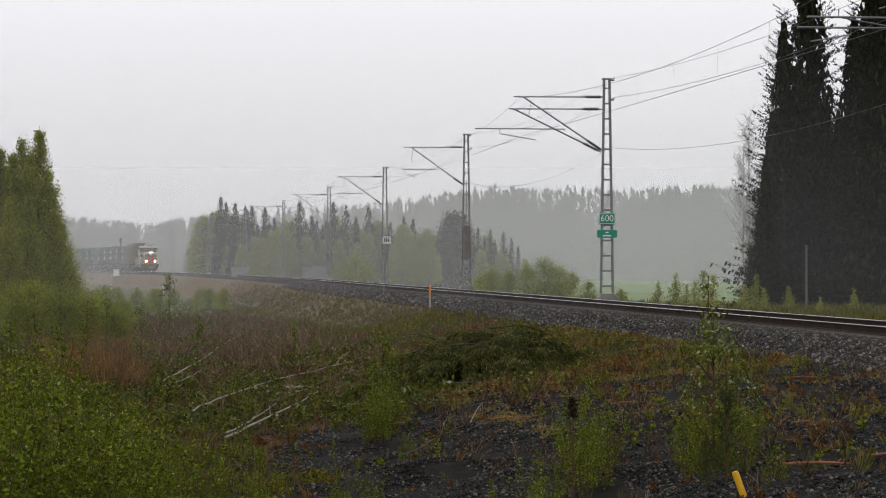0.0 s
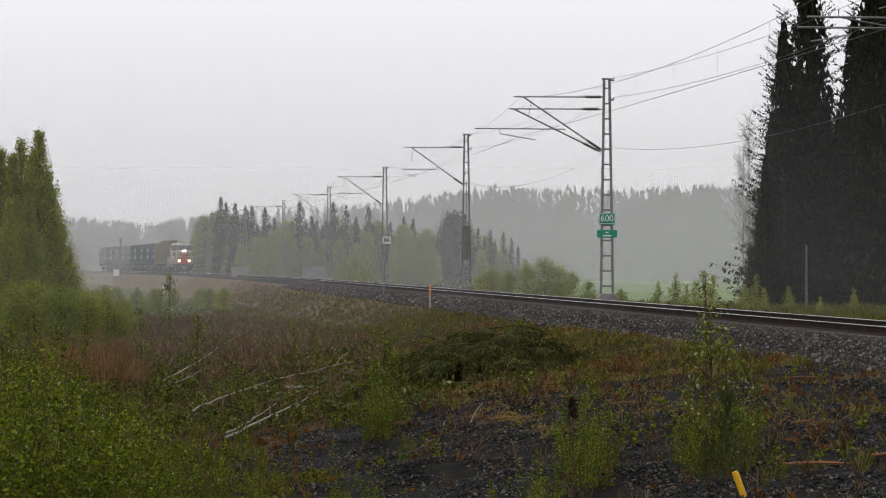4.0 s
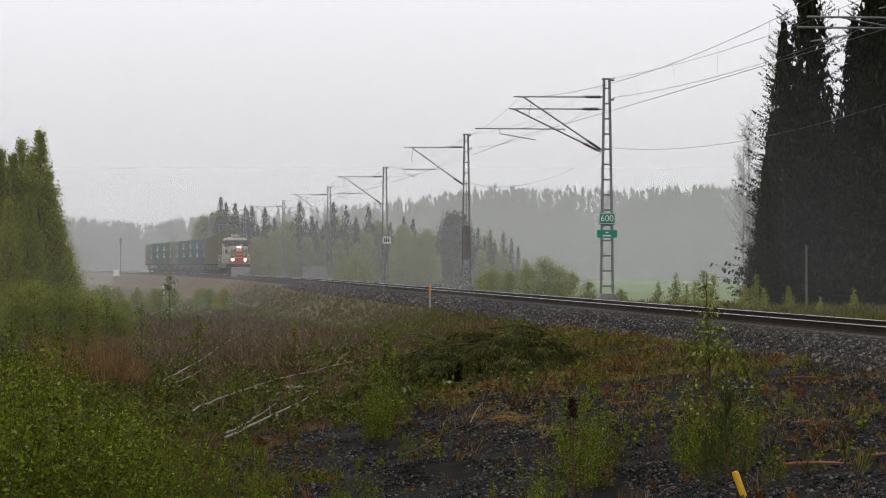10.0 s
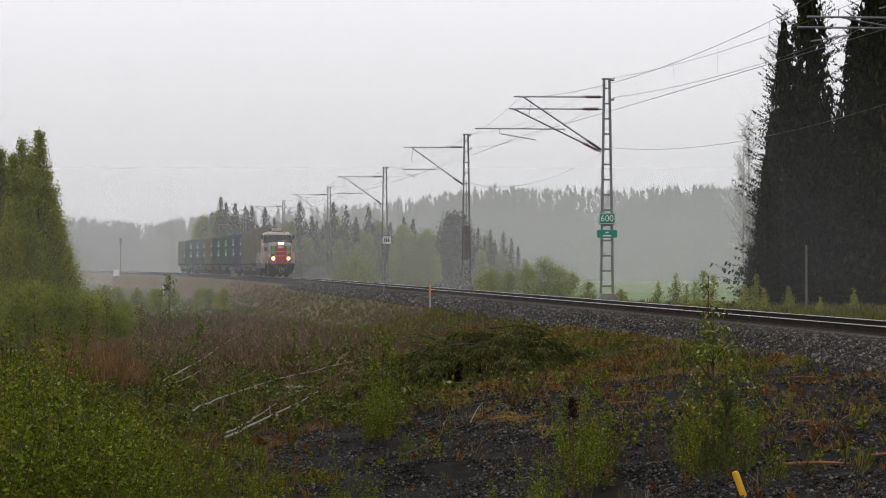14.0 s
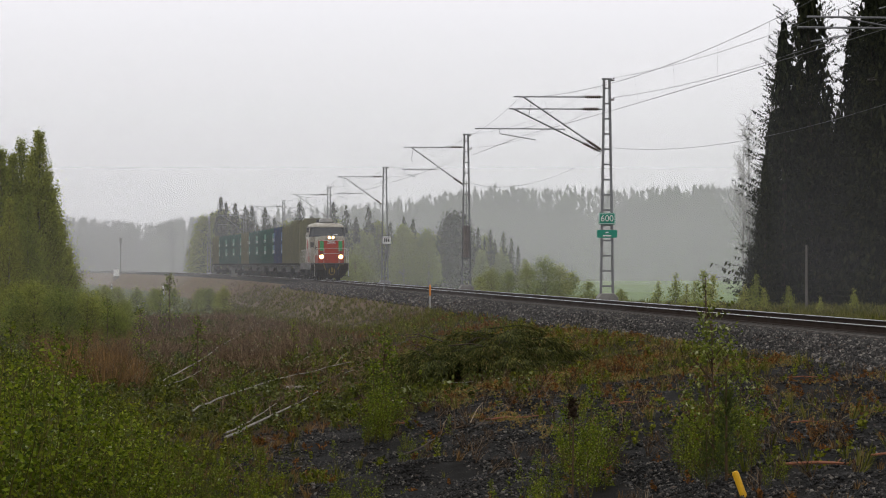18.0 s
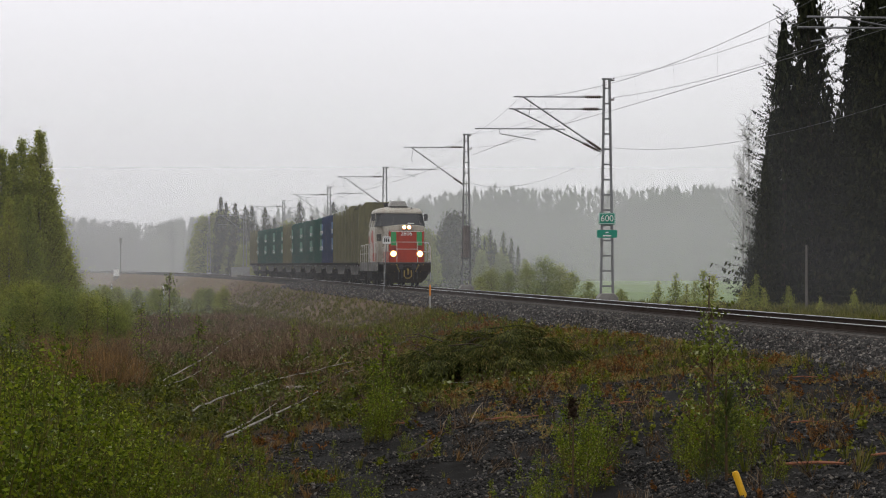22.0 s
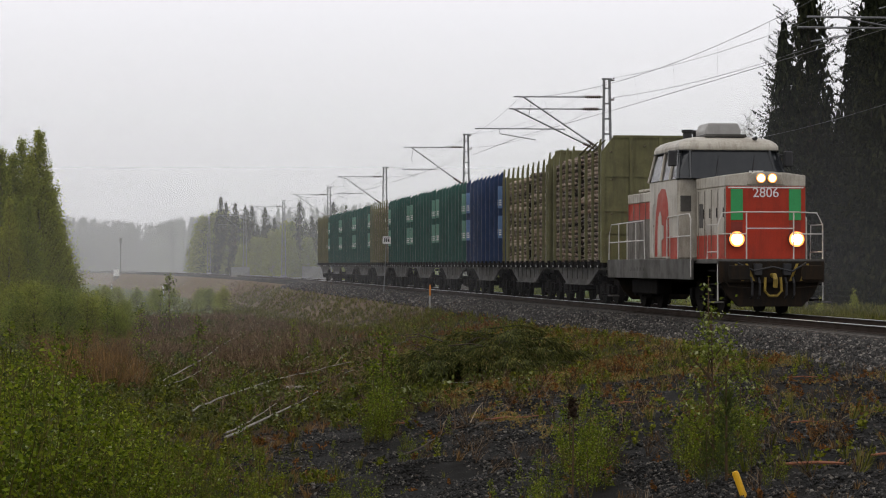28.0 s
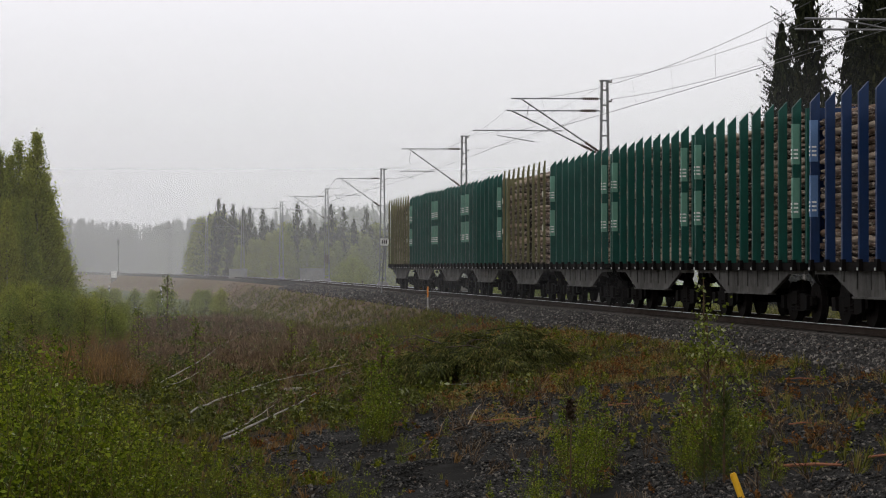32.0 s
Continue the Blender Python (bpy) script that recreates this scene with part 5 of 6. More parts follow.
def twig_kind(n, seed):
    """Bare brush: forked thin twigs, one unit high."""
    rg = random.Random(seed)
    s = Soup()
    for k in range(n):
        a, l0 = rg.uniform(0, 6.283), rg.uniform(.5, 1)
        tip = Vector((math.cos(a) * rg.uniform(.1, .55), math.sin(a) * rg.uniform(.1, .55), l0))
        for p, q, w in ((Vector(), tip, .016), (tip * .5, tip * .5 + Vector((rg.uniform(-.3, .3), rg.uniform(-.3, .3), .35)), .011), (tip * .65, tip * .65 + Vector((rg.uniform(-.3, .3), rg.uniform(-.3, .3), .25)), .01),
                        (tip * .8, tip * .8 + Vector((rg.uniform(-.2, .2), rg.uniform(-.2, .2), .2)), .009)):
            sd = (q - p).cross(Vector((rg.uniform(-1, 1), rg.uniform(-1, 1), .1))).normalized() * w
            s.add([p - sd, p + sd, q + sd * .4, q - sd * .4], [(0, 1, 2, 3)])
    return s.v, s.f


def strewn(n, u0, u1, y0, y1, keep=None, lift=0.0, power=1.0):
    """Places on the near side of the line: u metres from its centre, y deep, denser towards the camera, thinned by keep(u, y, patch)."""
    out = []
    for _ in range(n):
        u = NR.uniform(u0, u1)
        y = y0 + (y1 - y0) * NR.random() ** power
        x = track_x(y) - u * 1.009
        if keep is not None:
            patch = noise.noise((x * .45, y * .3, 9.0)) + .5 * noise.noise((x * 1.4, y * 1.1, 2.0))
            if NR.random() > keep(u, y, patch):
                continue
        out.append((x, y, ground_z(x, y) + lift))
    return out


def stuff(name, label, category, me):
    return thing(name, label, category, kind="stuff", data=me)


bare = lambda u, y: 9.7 < u + .5 * math.sin(y * .8) < 13.6 and y < 42
thin = lambda u, y: .2 if u < 10 and y < 43 + .8 * math.sin(u * 2.1) - max(0, 7 - u) * .4 else 1.0
STONES = stone_kinds()
soft = lambda a, b, v: min(1.0, max(0.0, (v - a) / (b - a)))
pts = strewn(34000, .95, 3.6, 34, 100, None, .01, 1.5)
stuff("ballast_stones", "loose grey crushed stones of the track's ballast shoulder", "ballast", scatter("ballast_stones", M["stone"], STONES, pts, NR.uniform(.06, .13, len(pts)), NR, .5))
pts = strewn(12000, .95, 3.5, 98, 200, None, .02, 1.3)
stuff("far_ballast_stones", "grey crushed stones along the track farther off", "ballast", scatter("far_ballast_stones", M["stone"], STONES, pts, NR.uniform(.09, .2, len(pts)), NR, .5))
pts = strewn(95000, 3.0, 15.0, 21, 62, lambda u, y, k: soft(-.05, .3, k + (.35 if u < 4.6 else 0) + (.9 if bare(u, y) else 0) + (.9 if thin(u, y) < 1 else 0)), .0, 1.9)
pts += strewn(26000, 9.4, 14.2, 24, 45, lambda u, y, k: 1.0 if bare(u, y) else .3, .0, 1.4)
stuff("gravel", "dark wet crushed stones strewn over the bank", "gravel", scatter("gravel", M["gravel"], STONES, pts, NR.uniform(.03, .09, len(pts))[:, None] * NR.uniform((.8, .7, .4), (1.5, 1.1, .8), (len(pts), 3)), NR, .45))

M["ditch_herb"] = leafy("ditch_herb_leaves", [(0, (0.034, 0.038, 0.008)), (0.6, (0.078, 0.084, 0.016)), (0.93, (0.16, 0.17, 0.036)), (1, (0.34, 0.34, 0.22))], 0.3)
GRASS = [tuft_kind(12, .5, k) for k in range(4)]
pts = strewn(13000, 3.6, 30, 24, 120, lambda u, y, k: .02 if bare(u, y) else thin(u, y) * (.15 + .5 * soft(.1, -.3, k) + (.35 if u > 14 or u < 9 else 0)), -.02, 1.5)
stuff("grass", "short green grass and weeds over the bank", "grass", scatter("grass", M["grass"], GRASS, pts, NR.uniform(.14, .34, len(pts)), NR, .2))
pts = strewn(15000, 4.2, 22, 22, 110, lambda u, y, k: .02 if bare(u, y) else thin(u, y) * (.25 + .6 * soft(0, .35, k)), -.02, 1.4)
stuff("dead_grass", "withered pale brown grass in tufts", "dead grass", scatter("dead_grass", M["dead_grass"], GRASS, pts, NR.uniform(.1, .26, len(pts)), NR, .35))
HEATH = [sprig_kind(16, 20 + k, .3, .5) for k in range(3)]
pts = strewn(16000, 3.6, 14, 22, 90, lambda u, y, k: .015 if bare(u, y) else (.45 if thin(u, y) < 1 else 1) * (.04 + .8 * soft(.12, .35, k - (.2 if u > 9.6 or y < 31 else 0))), -.02, 1.3)
stuff("heather", "low rusty red heather and moss on the stony bank", "heather", scatter("heather", M["heather"], HEATH, pts, NR.uniform(.08, .2, len(pts)), NR, .4))
CUSHION = [sprig_kind(5, 60 + k, .42, .5) for k in range(4)]
M["moss"] = leafy("mossy_cushions", [(0, (0.10, 0.088, 0.028)), (0.35, (0.17, 0.16, 0.045)), (0.55, (0.25, 0.13, 0.05)), (0.8, (0.27, 0.24, 0.10)), (1, (0.42, 0.19, 0.065))], 0.25, 0.9)
pts = strewn(30000, 3.4, 10.5, 30, 70, lambda u, y, k: (.12 if thin(u, y) < 1 else .7) * soft(-.2, .25, k + .06), -.01, 1.1)
stuff("low_moss", "low olive and rusty moss cushions on the stony bank", "moss", scatter("low_moss", M["moss"], CUSHION, pts, NR.uniform(.05, .13, len(pts)), NR, .4))
HERB = [sprig_kind(14, 40 + k, .26, .4) for k in range(5)]
pts = strewn(9000, 4.0, 24, 25.5, 100, lambda u, y, k: .02 if bare(u, y) else thin(u, y) * (.12 + .6 * soft(.1, -.25, k) + (.3 if u > 15 else 0)), -.02, 1.5)
stuff("herbs", "small fresh green weeds and seedlings", "weeds", scatter("herbs", M["herb"], HERB, pts, NR.uniform(.12, .36, len(pts)), NR, .25))
BRUSH = [twig_kind(9, k) for k in range(4)]
M["brush"] = varied("red_brown_brushwood", [(0, (0.06, 0.038, 0.023)), (0.55, (0.145, 0.095, 0.056)), (0.9, (0.23, 0.16, 0.095)), (1, (0.34, 0.27, 0.19))], 0.9)
pts = strewn(13000, 8.6, 17.0, 46, 150, lambda u, y, k: (.12 if y < 60 else .4 if y < 70 else 1) * (.12 + .7 * soft(-.05, .3, k)), -.03)
stuff("brushwood", "dark brown bare brushwood filling the ditch", "brushwood", scatter("brushwood", M["brush"], BRUSH, pts, NR.uniform(.3, .85, len(pts)), NR, 1.05))
pts = strewn(14000, 8.4, 24, 42, 150, lambda u, y, k: .25 + .75 * soft(.1, -.2, k), -.02)
stuff("ditch_herbs", "low green herbs and raspberry shoots between the brushwood", "weeds", scatter("ditch_herbs", M["ditch_herb"], [sprig_kind(8, 50 + k, .32, .4) for k in range(5)], pts, NR.uniform(.15, .42, len(pts)), NR, .35))
pts = strewn(1500, 3.8, 12, 24, 60, lambda u, y, k: .3, -.02)
stuff("dry_stalks", "thin dry stalks on the stony bank", "stalks", scatter("dry_stalks", M["twig"], BRUSH, pts, NR.uniform(.12, .4, len(pts)), NR, .35))
pts = strewn(3000, 3.3, 8.0, 90, 260, lambda u, y, k: .3 + .7 * soft(-.2, .2, k), -.02)
stuff("embankment_brush", "low brown scrub on the embankment's side", "scrub", scatter("embankment_brush", M["twig"], BRUSH, pts, NR.uniform(.12, .32, len(pts)), NR, .7))
pts = strewn(4200, 5.0, 34, 95, 260, lambda u, y, k: .35 + .6 * soft(-.2, .2, k), -.02)
stuff("rough_grass", "rough green grass beside the embankment", "grass", scatter("rough_grass", M["grass"], GRASS, pts, NR.uniform(.25, .5, len(pts)), NR, .3))

pts = strewn(9000, 3.6, 9.5, 84, 230, lambda u, y, k: .25 + .6 * soft(.15, -.2, k), -.02)
stuff("bank_grass", "thin green grass on the embankment's side", "grass", scatter("bank_grass", M["grass"], GRASS, pts, NR.uniform(.15, .4, len(pts)), NR, .3))
pts = strewn(9000, -34, -4.2, 62, 165, lambda u, y, k: .4 + .5 * soft(-.2, .2, k), -.02)
stuff("far_verge_grass", "long olive grass on the far side of the line", "grass", scatter("far_verge_grass", M["grass"], GRASS, pts, NR.uniform(.25, .6, len(pts)), NR, .25))

# reeds: tall tufts of dead grass
REED = [tuft_kind(70, .6, 70 + k, .011, .7) for k in range(3)]
rr = random.Random(12)
for k in range(110):
    y = rr.uniform(56, 96)
    x = at_px(rr.uniform(65, 250) - (y - 60) * .6, y)
    me = scatter("reed_tuft", M["dead_grass"], [REED[k % 3]], [(0, 0, 0)], [rr.uniform(.6, 1.15)], NR, .32)
    thing("reed_tuft", "tall tuft of orange-brown dead grass by the ditch", "grass tuft", "dead grass tufts", at=pose(x, y, ground_z(x, y) - .03, 0, 0, 0), data=me)


def shrubs():
    """Leafy saplings and shrubs: dense on the bank by the camera, single ones among the stones."""
    rg = random.Random(21)
    thin = [birch_mesh(1.6, .3, 180 + k, 34, 16, .04, "shrub", .6, "twig", .07) for k in range(4)]
    def put(px, y, top, label, group, name="sapling", kinds=thin, full=1.6):
        x = at_px(px, y)
        z = ground_z(x, y)
        h = max(.35, z_at(top, y) - z)
        return plant(name, kinds[rg.randrange(len(kinds))], label, "shrub", group, x, y, h / full, rg.uniform(0, 360))
    # upright leafy herbs, close together
    herb = []
    for q in range(5):
        hr = random.Random(300 + q)
        st, lf, bs = Soup(), Soup(), Soup()
        for b in range(7):
            tip = Vector((hr.gauss(0, .2), hr.gauss(0, .2), hr.uniform(.5, 1.08)))
            foot = Vector((hr.gauss(0, .05), hr.gauss(0, .05), 0))
            (st if b == 0 else bs).tube([foot, foot.lerp(tip, .5) + Vector((hr.gauss(0, .03), 0, .03)), tip], [.006, .004, .002], 4, False)
            nodes = [(hr.uniform(.15, 1.0), hr.uniform(0, 6.283)) for _ in range(11)]
            for k in range(84):
                t, a = nodes[k % 11]
                t, a = t + hr.gauss(0, .018), a + hr.gauss(0, .7)
                p = foot.lerp(tip, t)
                d = Vector((math.cos(a), math.sin(a), hr.uniform(-.5, 1.1)))
                p = p + d * (hr.uniform(0, .14) * (1.2 - t) + .004)
                sz = hr.uniform(.018, .042)
                lf.leaf(p, d, sz * .6, sz, (hr.uniform(-1, 1), hr.uniform(-1, 1), hr.uniform(-.6, 1)))
        herb.append((st.mesh("trunk", M["stem"]), lf.mesh("crown", M["shrub"]), bs.mesh("limbwork", M["stem"])))
    for k in range(260):
        px = rg.uniform(-30, 410)
        top = float(np.interp(px, [-30, 20, 60, 100, 150, 200, 250, 280, 310, 350, 410], [600, 602, 615, 640, 664, 682, 708, 735, 785, 835, 872])) + rg.uniform(-14, 190)
        if px < 55 and top > 690:
            continue
        y = rg.uniform(23, 36)
        put(px, y, top, "bright green leafy herb on the near bank", "leafy herbs on the bank", "leafy_plant", herb, 1.05)
    for cx, y, n, w, t0, t1 in ((1045, 28, 11, 42, 690, 800), (1250, 27, 12, 58, 640, 790), (1310, 29, 6, 40, 650, 720), (678, 38.5, 16, 30, 650, 750), (450, 30, 4, 50, 780, 840), (640, 28, 6, 80, 810, 850), (950, 25, 6, 50, 800, 850), (715, 34, 4, 25, 770, 810), (1330, 26, 6, 50, 750, 830), (60, 40, 10, 80, 585, 640)):
        for k in range(n):
            put(cx + rg.gauss(0, w * .5), y + rg.uniform(-1.5, 1.5), rg.uniform(t0, t1), "leafy green seedling in a clump among the stones", "seedlings among the stones", "leafy_plant", herb, 1.05)
    for px, y, top in ((678, 40, 588), (662, 40.5, 640), (694, 39.5, 630), (684, 39, 665), (668, 39.5, 690), (430, 31, 760), (460, 30, 800), (715, 35, 775), (795, 36, 745), (590, 36, 800), (870, 27, 850), (950, 27, 800), (1010, 29, 700), (1045, 30, 665), (1075, 28, 720),
                       (1040, 26, 760), (985, 26, 820), (1180, 42, 630), (1160, 43, 640), (1220, 30, 690), (1310, 31, 640), (1340, 30, 670), (1200, 27, 760), (1230, 25.5, 790), (1330, 26, 770), (440, 50, 660), (420, 48, 650), (560, 60, 600),
                       (350, 66, 560), (300, 112, 484), (250, 75, 540), (190, 80, 530), (150, 60, 575), (60, 52, 580), (20, 50, 570), (100, 56, 570), (520, 70, 570)):
        put(px, y, top, "slender green sapling among the stones", "saplings on the bank", "sapling", thin)
    # the tallest sapling: two leaders and loose leaves
    tall = birch_mesh(2.3, .5, 99, 60, 12, .052, "aspen", .4, "twig", .13)
    x = at_px(1262, 27)
    lead = plant("aspen_sapling", tall, "bushy young aspen sapling with small fresh leaves", "sapling", "", x, 27, (z_at(540, 27) - ground_z(x, 27)) / 2.4, 40)
    wisp = birch_mesh(2.5, .12, 98, 26, 9, .045, "aspen", .3, "twig", .05)
    x = at_px(1252, 27.6)
    plant("aspen_sapling", wisp, "slender aspen shoot with few leaves", "sapling", "saplings on the bank", x, 27.6, (z_at(484, 27.6) - ground_z(x, 27.6)) / 2.55, 80)
    # scrub under the birches and beyond the ditch
    scrub = [birch_mesh(2.2, .9, 90 + k, 90, 40, .06, "birch", .6, "twig", .2) for k in range(3)]
    for k in range(36):
        px, y = rg.uniform(-20, 235), rg.uniform(90, 128)
        put(px, y, float(np.interp(px, [0, 150, 235], [496, 503, 532])) + rg.uniform(0, 34), "low green birch scrub under young birches", "birch scrub", "birch_scrub", scrub, 2.3)
    for k in range(30):
        px, y = rg.uniform(165, 410), rg.uniform(180, 228)
        put(px, y, 518 + rg.uniform(-12, 14), "low green scrub on the meadow beside the embankment", "meadow scrub", "birch_scrub", scrub, 2.3)
    for px, y, top in ((630, 300, 452), (612, 305, 462), (645, 296, 465), (870, 168, 478), (900, 166, 482), (935, 170, 472), (965, 164, 460), (990, 166, 472), (1010, 170, 482), (850, 175, 490), (1040, 118, 498), (1100, 112, 512)):
        put(px, y, top, "round pale green bush beyond the line", "bushes beyond the line", "bush", scrub, 2.3)
    slim = [young_birch_mesh(2.3, 1.0, 130 + k, 120, 14, .085) for k in range(3)]
    for px, y, top in ((1165, 106, 500), (1195, 108, 488), (1215, 104, 505), (1245, 106, 482), (1262, 104, 490), (1230, 110, 500), (1318, 110, 505), (1338, 116, 488), (1352, 108, 512), (1395, 118, 508), (1452, 107, 526), (1512, 121, 512)):
        put(px, y, top, "young birch sapling in long grass beyond the line", "saplings beyond the line", "sapling", slim, 2.35)
    # small pine
    pine = Soup()
    pr = random.Random(5)
    for j in range(16):
        z0 = .08 + j * .055
        for k in range(6):
            a = pr.uniform(0, 6.283)
            d = Vector((math.cos(a), math.sin(a), pr.uniform(.5, 1.2))).normalized()
            for q in range(22):
                p = Vector((0, 0, z0)) + d * (.30 * (1 - j / 20)) * pr.random()
                pine.leaf(p, d + Vector((pr.uniform(-.7, .7), pr.uniform(-.7, .7), pr.uniform(-.3, .5))), .007, .06)
    for q in range(90):
        pine.leaf((0, 0, .85 + .35 * q / 90), (pr.uniform(-1, 1), pr.uniform(-1, 1), .9), .007, .06)
    st = Soup()
    st.tube([(0, 0, -.05), (0, 0, 1.18)], [.018, .008], 6)
    for px, y, sc, trn in ((1285, 25.2, 1.0, 0), (1250, 24.8, .55, 80)):
        t = thing("pine_seedling", "small dark green young pine among the stones", "seedling", "young pines", at=pose(at_px(px, y), y, ground_z(at_px(px, y), y), 0, 0, trn))
        for nm, so, mt in (("trunk", st, M["twig"]), ("crown", pine, M["pine"])):
            o = part(nm, so, mt, t)
            o.scale = (sc, sc, sc)
    return lead


M["pine"] = leafy("young_pine_needles", [(0, (0.02, 0.03, 0.006)), (0.6, (0.05, 0.065, 0.012)), (1, (0.09, 0.10, 0.02))], 0.15, 0.6)
# aspen greens; the whitish last step paints glints of light on some leaves
M["aspen"] = leafy("aspen_leaves_glints", [(0, (0.05, 0.065, 0.008)), (0.6, (0.10, 0.125, 0.014)), (0.85, (0.18, 0.21, 0.03)), (1, (0.42, 0.43, 0.28))], 0.4)
M["stem"] = varied("green_brown_stem", [(0, (0.05, 0.055, 0.010)), (1, (0.10, 0.085, 0.025))], 0.9)
ASPEN = shrubs()


def felled_birches():
    """Thin felled birch stems lying across the ditch."""
    rg = random.Random(31)
    label = "thin felled birch stem with white bark lying in the ditch"
    # bearings and elevation marks of foot, middle and tip; thickness; white or dark bark
    for pts, r, bark in ((((283, 678), (345, 645), (400, 607), (470, 566)), .026, 1), (((290, 686), (330, 670), (356, 656)), .02, 1), (((340, 728), (398, 702), (490, 671), (560, 655), (622, 641)), .028, 1),
                         (((398, 775), (480, 737), (562, 694)), .033, 1), (((402, 768), (440, 746), (492, 714)), .022, 1), (((512, 648), (545, 632), (572, 628)), .02, 1),
                         (((562, 680), (640, 645), (700, 614), (780, 572)), .024, 0), (((520, 611), (600, 581), (650, 568), (690, 564)), .02, 0), (((735, 677), (800, 678), (872, 677)), .014, 1),
                         (((380, 690), (430, 664), (470, 650)), .016, 0), (((840, 756), (900, 722), (962, 690)), .014, 0), (((720, 806), (780, 774), (832, 750)), .016, 0), (((590, 668), (640, 650), (690, 640)), .016, 1)):
        pts = [on_ground(p, v, .05 if p > 720 else .34 if v < 672 and p < 480 else .2) for p, v in pts]
        a = pts[0]
        t = thing("felled_birch", label if bark else "thin dark felled stem lying across the brush", "felled stem", "felled stems", at=Matrix.Translation(a))
        fine = []
        for p, q in zip(pts, pts[1:]):
            fine += [p.lerp(q, k / 4) - a + Vector((rg.gauss(0, .012), 0, rg.gauss(0, .012))) for k in range(4)]
        fine.append(pts[-1] - a)
        s = Soup()
        s.tube(fine, [r * .75 * (1 - .55 * k / len(fine)) for k in range(len(fine))], 7)
        part("stem", s, M["birch_bark"] if bark else M["trunk"], t)
        w = Soup()
        for k in range(18):
            p = fine[rg.randrange(len(fine) // 2, len(fine))]
            q = p + (fine[-1] - fine[0]).normalized() * rg.uniform(.1, .7) + Vector((rg.uniform(-.25, .3), rg.uniform(-.3, .4), rg.uniform(-.1, .4)))
            w.tube([p, p.lerp(q, .5) + Vector((0, 0, .04)), q], [.011, .008, .004], 3, False)
        part("twigwork", w, M["twig"], t)["kind"] = "stuff"
    s = Soup()
    s.tube([(-.25, 0, 0), (.25, .02, .01)], .042, 8)
    thing("cut_log", "short white birch billet lying in the brush", "log", data=s.mesh("cut_log", M["birch_bark"]), at=Matrix.Translation(on_ground(525, 687, .1)))
    s = Soup()
    s.tube([(0, 0, -.1), (.01, 0, .2), (.02, 0, .42)], [.05, .045, .042], 9)
    t = thing("stump", "thin dark sapling stump with a pale cut top", "stump", at=pose(-.92, 41.6, ground_z(-.92, 41.6)))
    part("stump_bark", s, M["trunk"], t)
    s = Soup()
    s.tube([(.02, 0, .421), (.021, 0, .43)], .041, 9)
    part("cut_face", s, M["cut_wood"], t, "pale fresh cut")
    # reddish pine sticks lying on the stones
    for x, y, tr, ln, r in ((4.25, 25.6, -2, 1.0, .02), (4.95, 25.5, -3, .5, .016), (2.95, 36.6, 25, .7, .012), (4.9, 31, 5, .5, .012), (-.75, 39.5, 60, .55, .024), (1.1, 36, 35, 1.1, .014), (6.3, 40, 10, .9, .012)):
        s = Soup()
        s.tube([(-ln / 2, 0, 0), (-ln * .1, .03, .02), (ln * .2, -.02, .01), (ln / 2, .02, .03)], [r, r * .95, r * .85, r * .6], 6)
        for k in range(3):
            s.tube([(ln * (.1 + .12 * k), 0, .015), (ln * (.16 + .12 * k), .1 * (-1) ** k, .06)], [r * .4, r * .2], 4)
        thing("fallen_stick", "reddish fallen branch lying on the stones", "branch", "fallen sticks", data=s.mesh("fallen_stick", M["red_wood"]), at=pose(x, y, ground_z(x, y) + .04, 0, 0, tr))


M["cut_wood"] = worn("pale_cut_wood", (0.6, 0.5, 0.36), (0.4, 0.3, 0.2), 0.4, 0.8)
M["red_wood"] = worn("red_brown_wood", (0.26, 0.10, 0.05), (0.06, 0.04, 0.03), 0.7, 0.8, scale=5)
felled_birches()


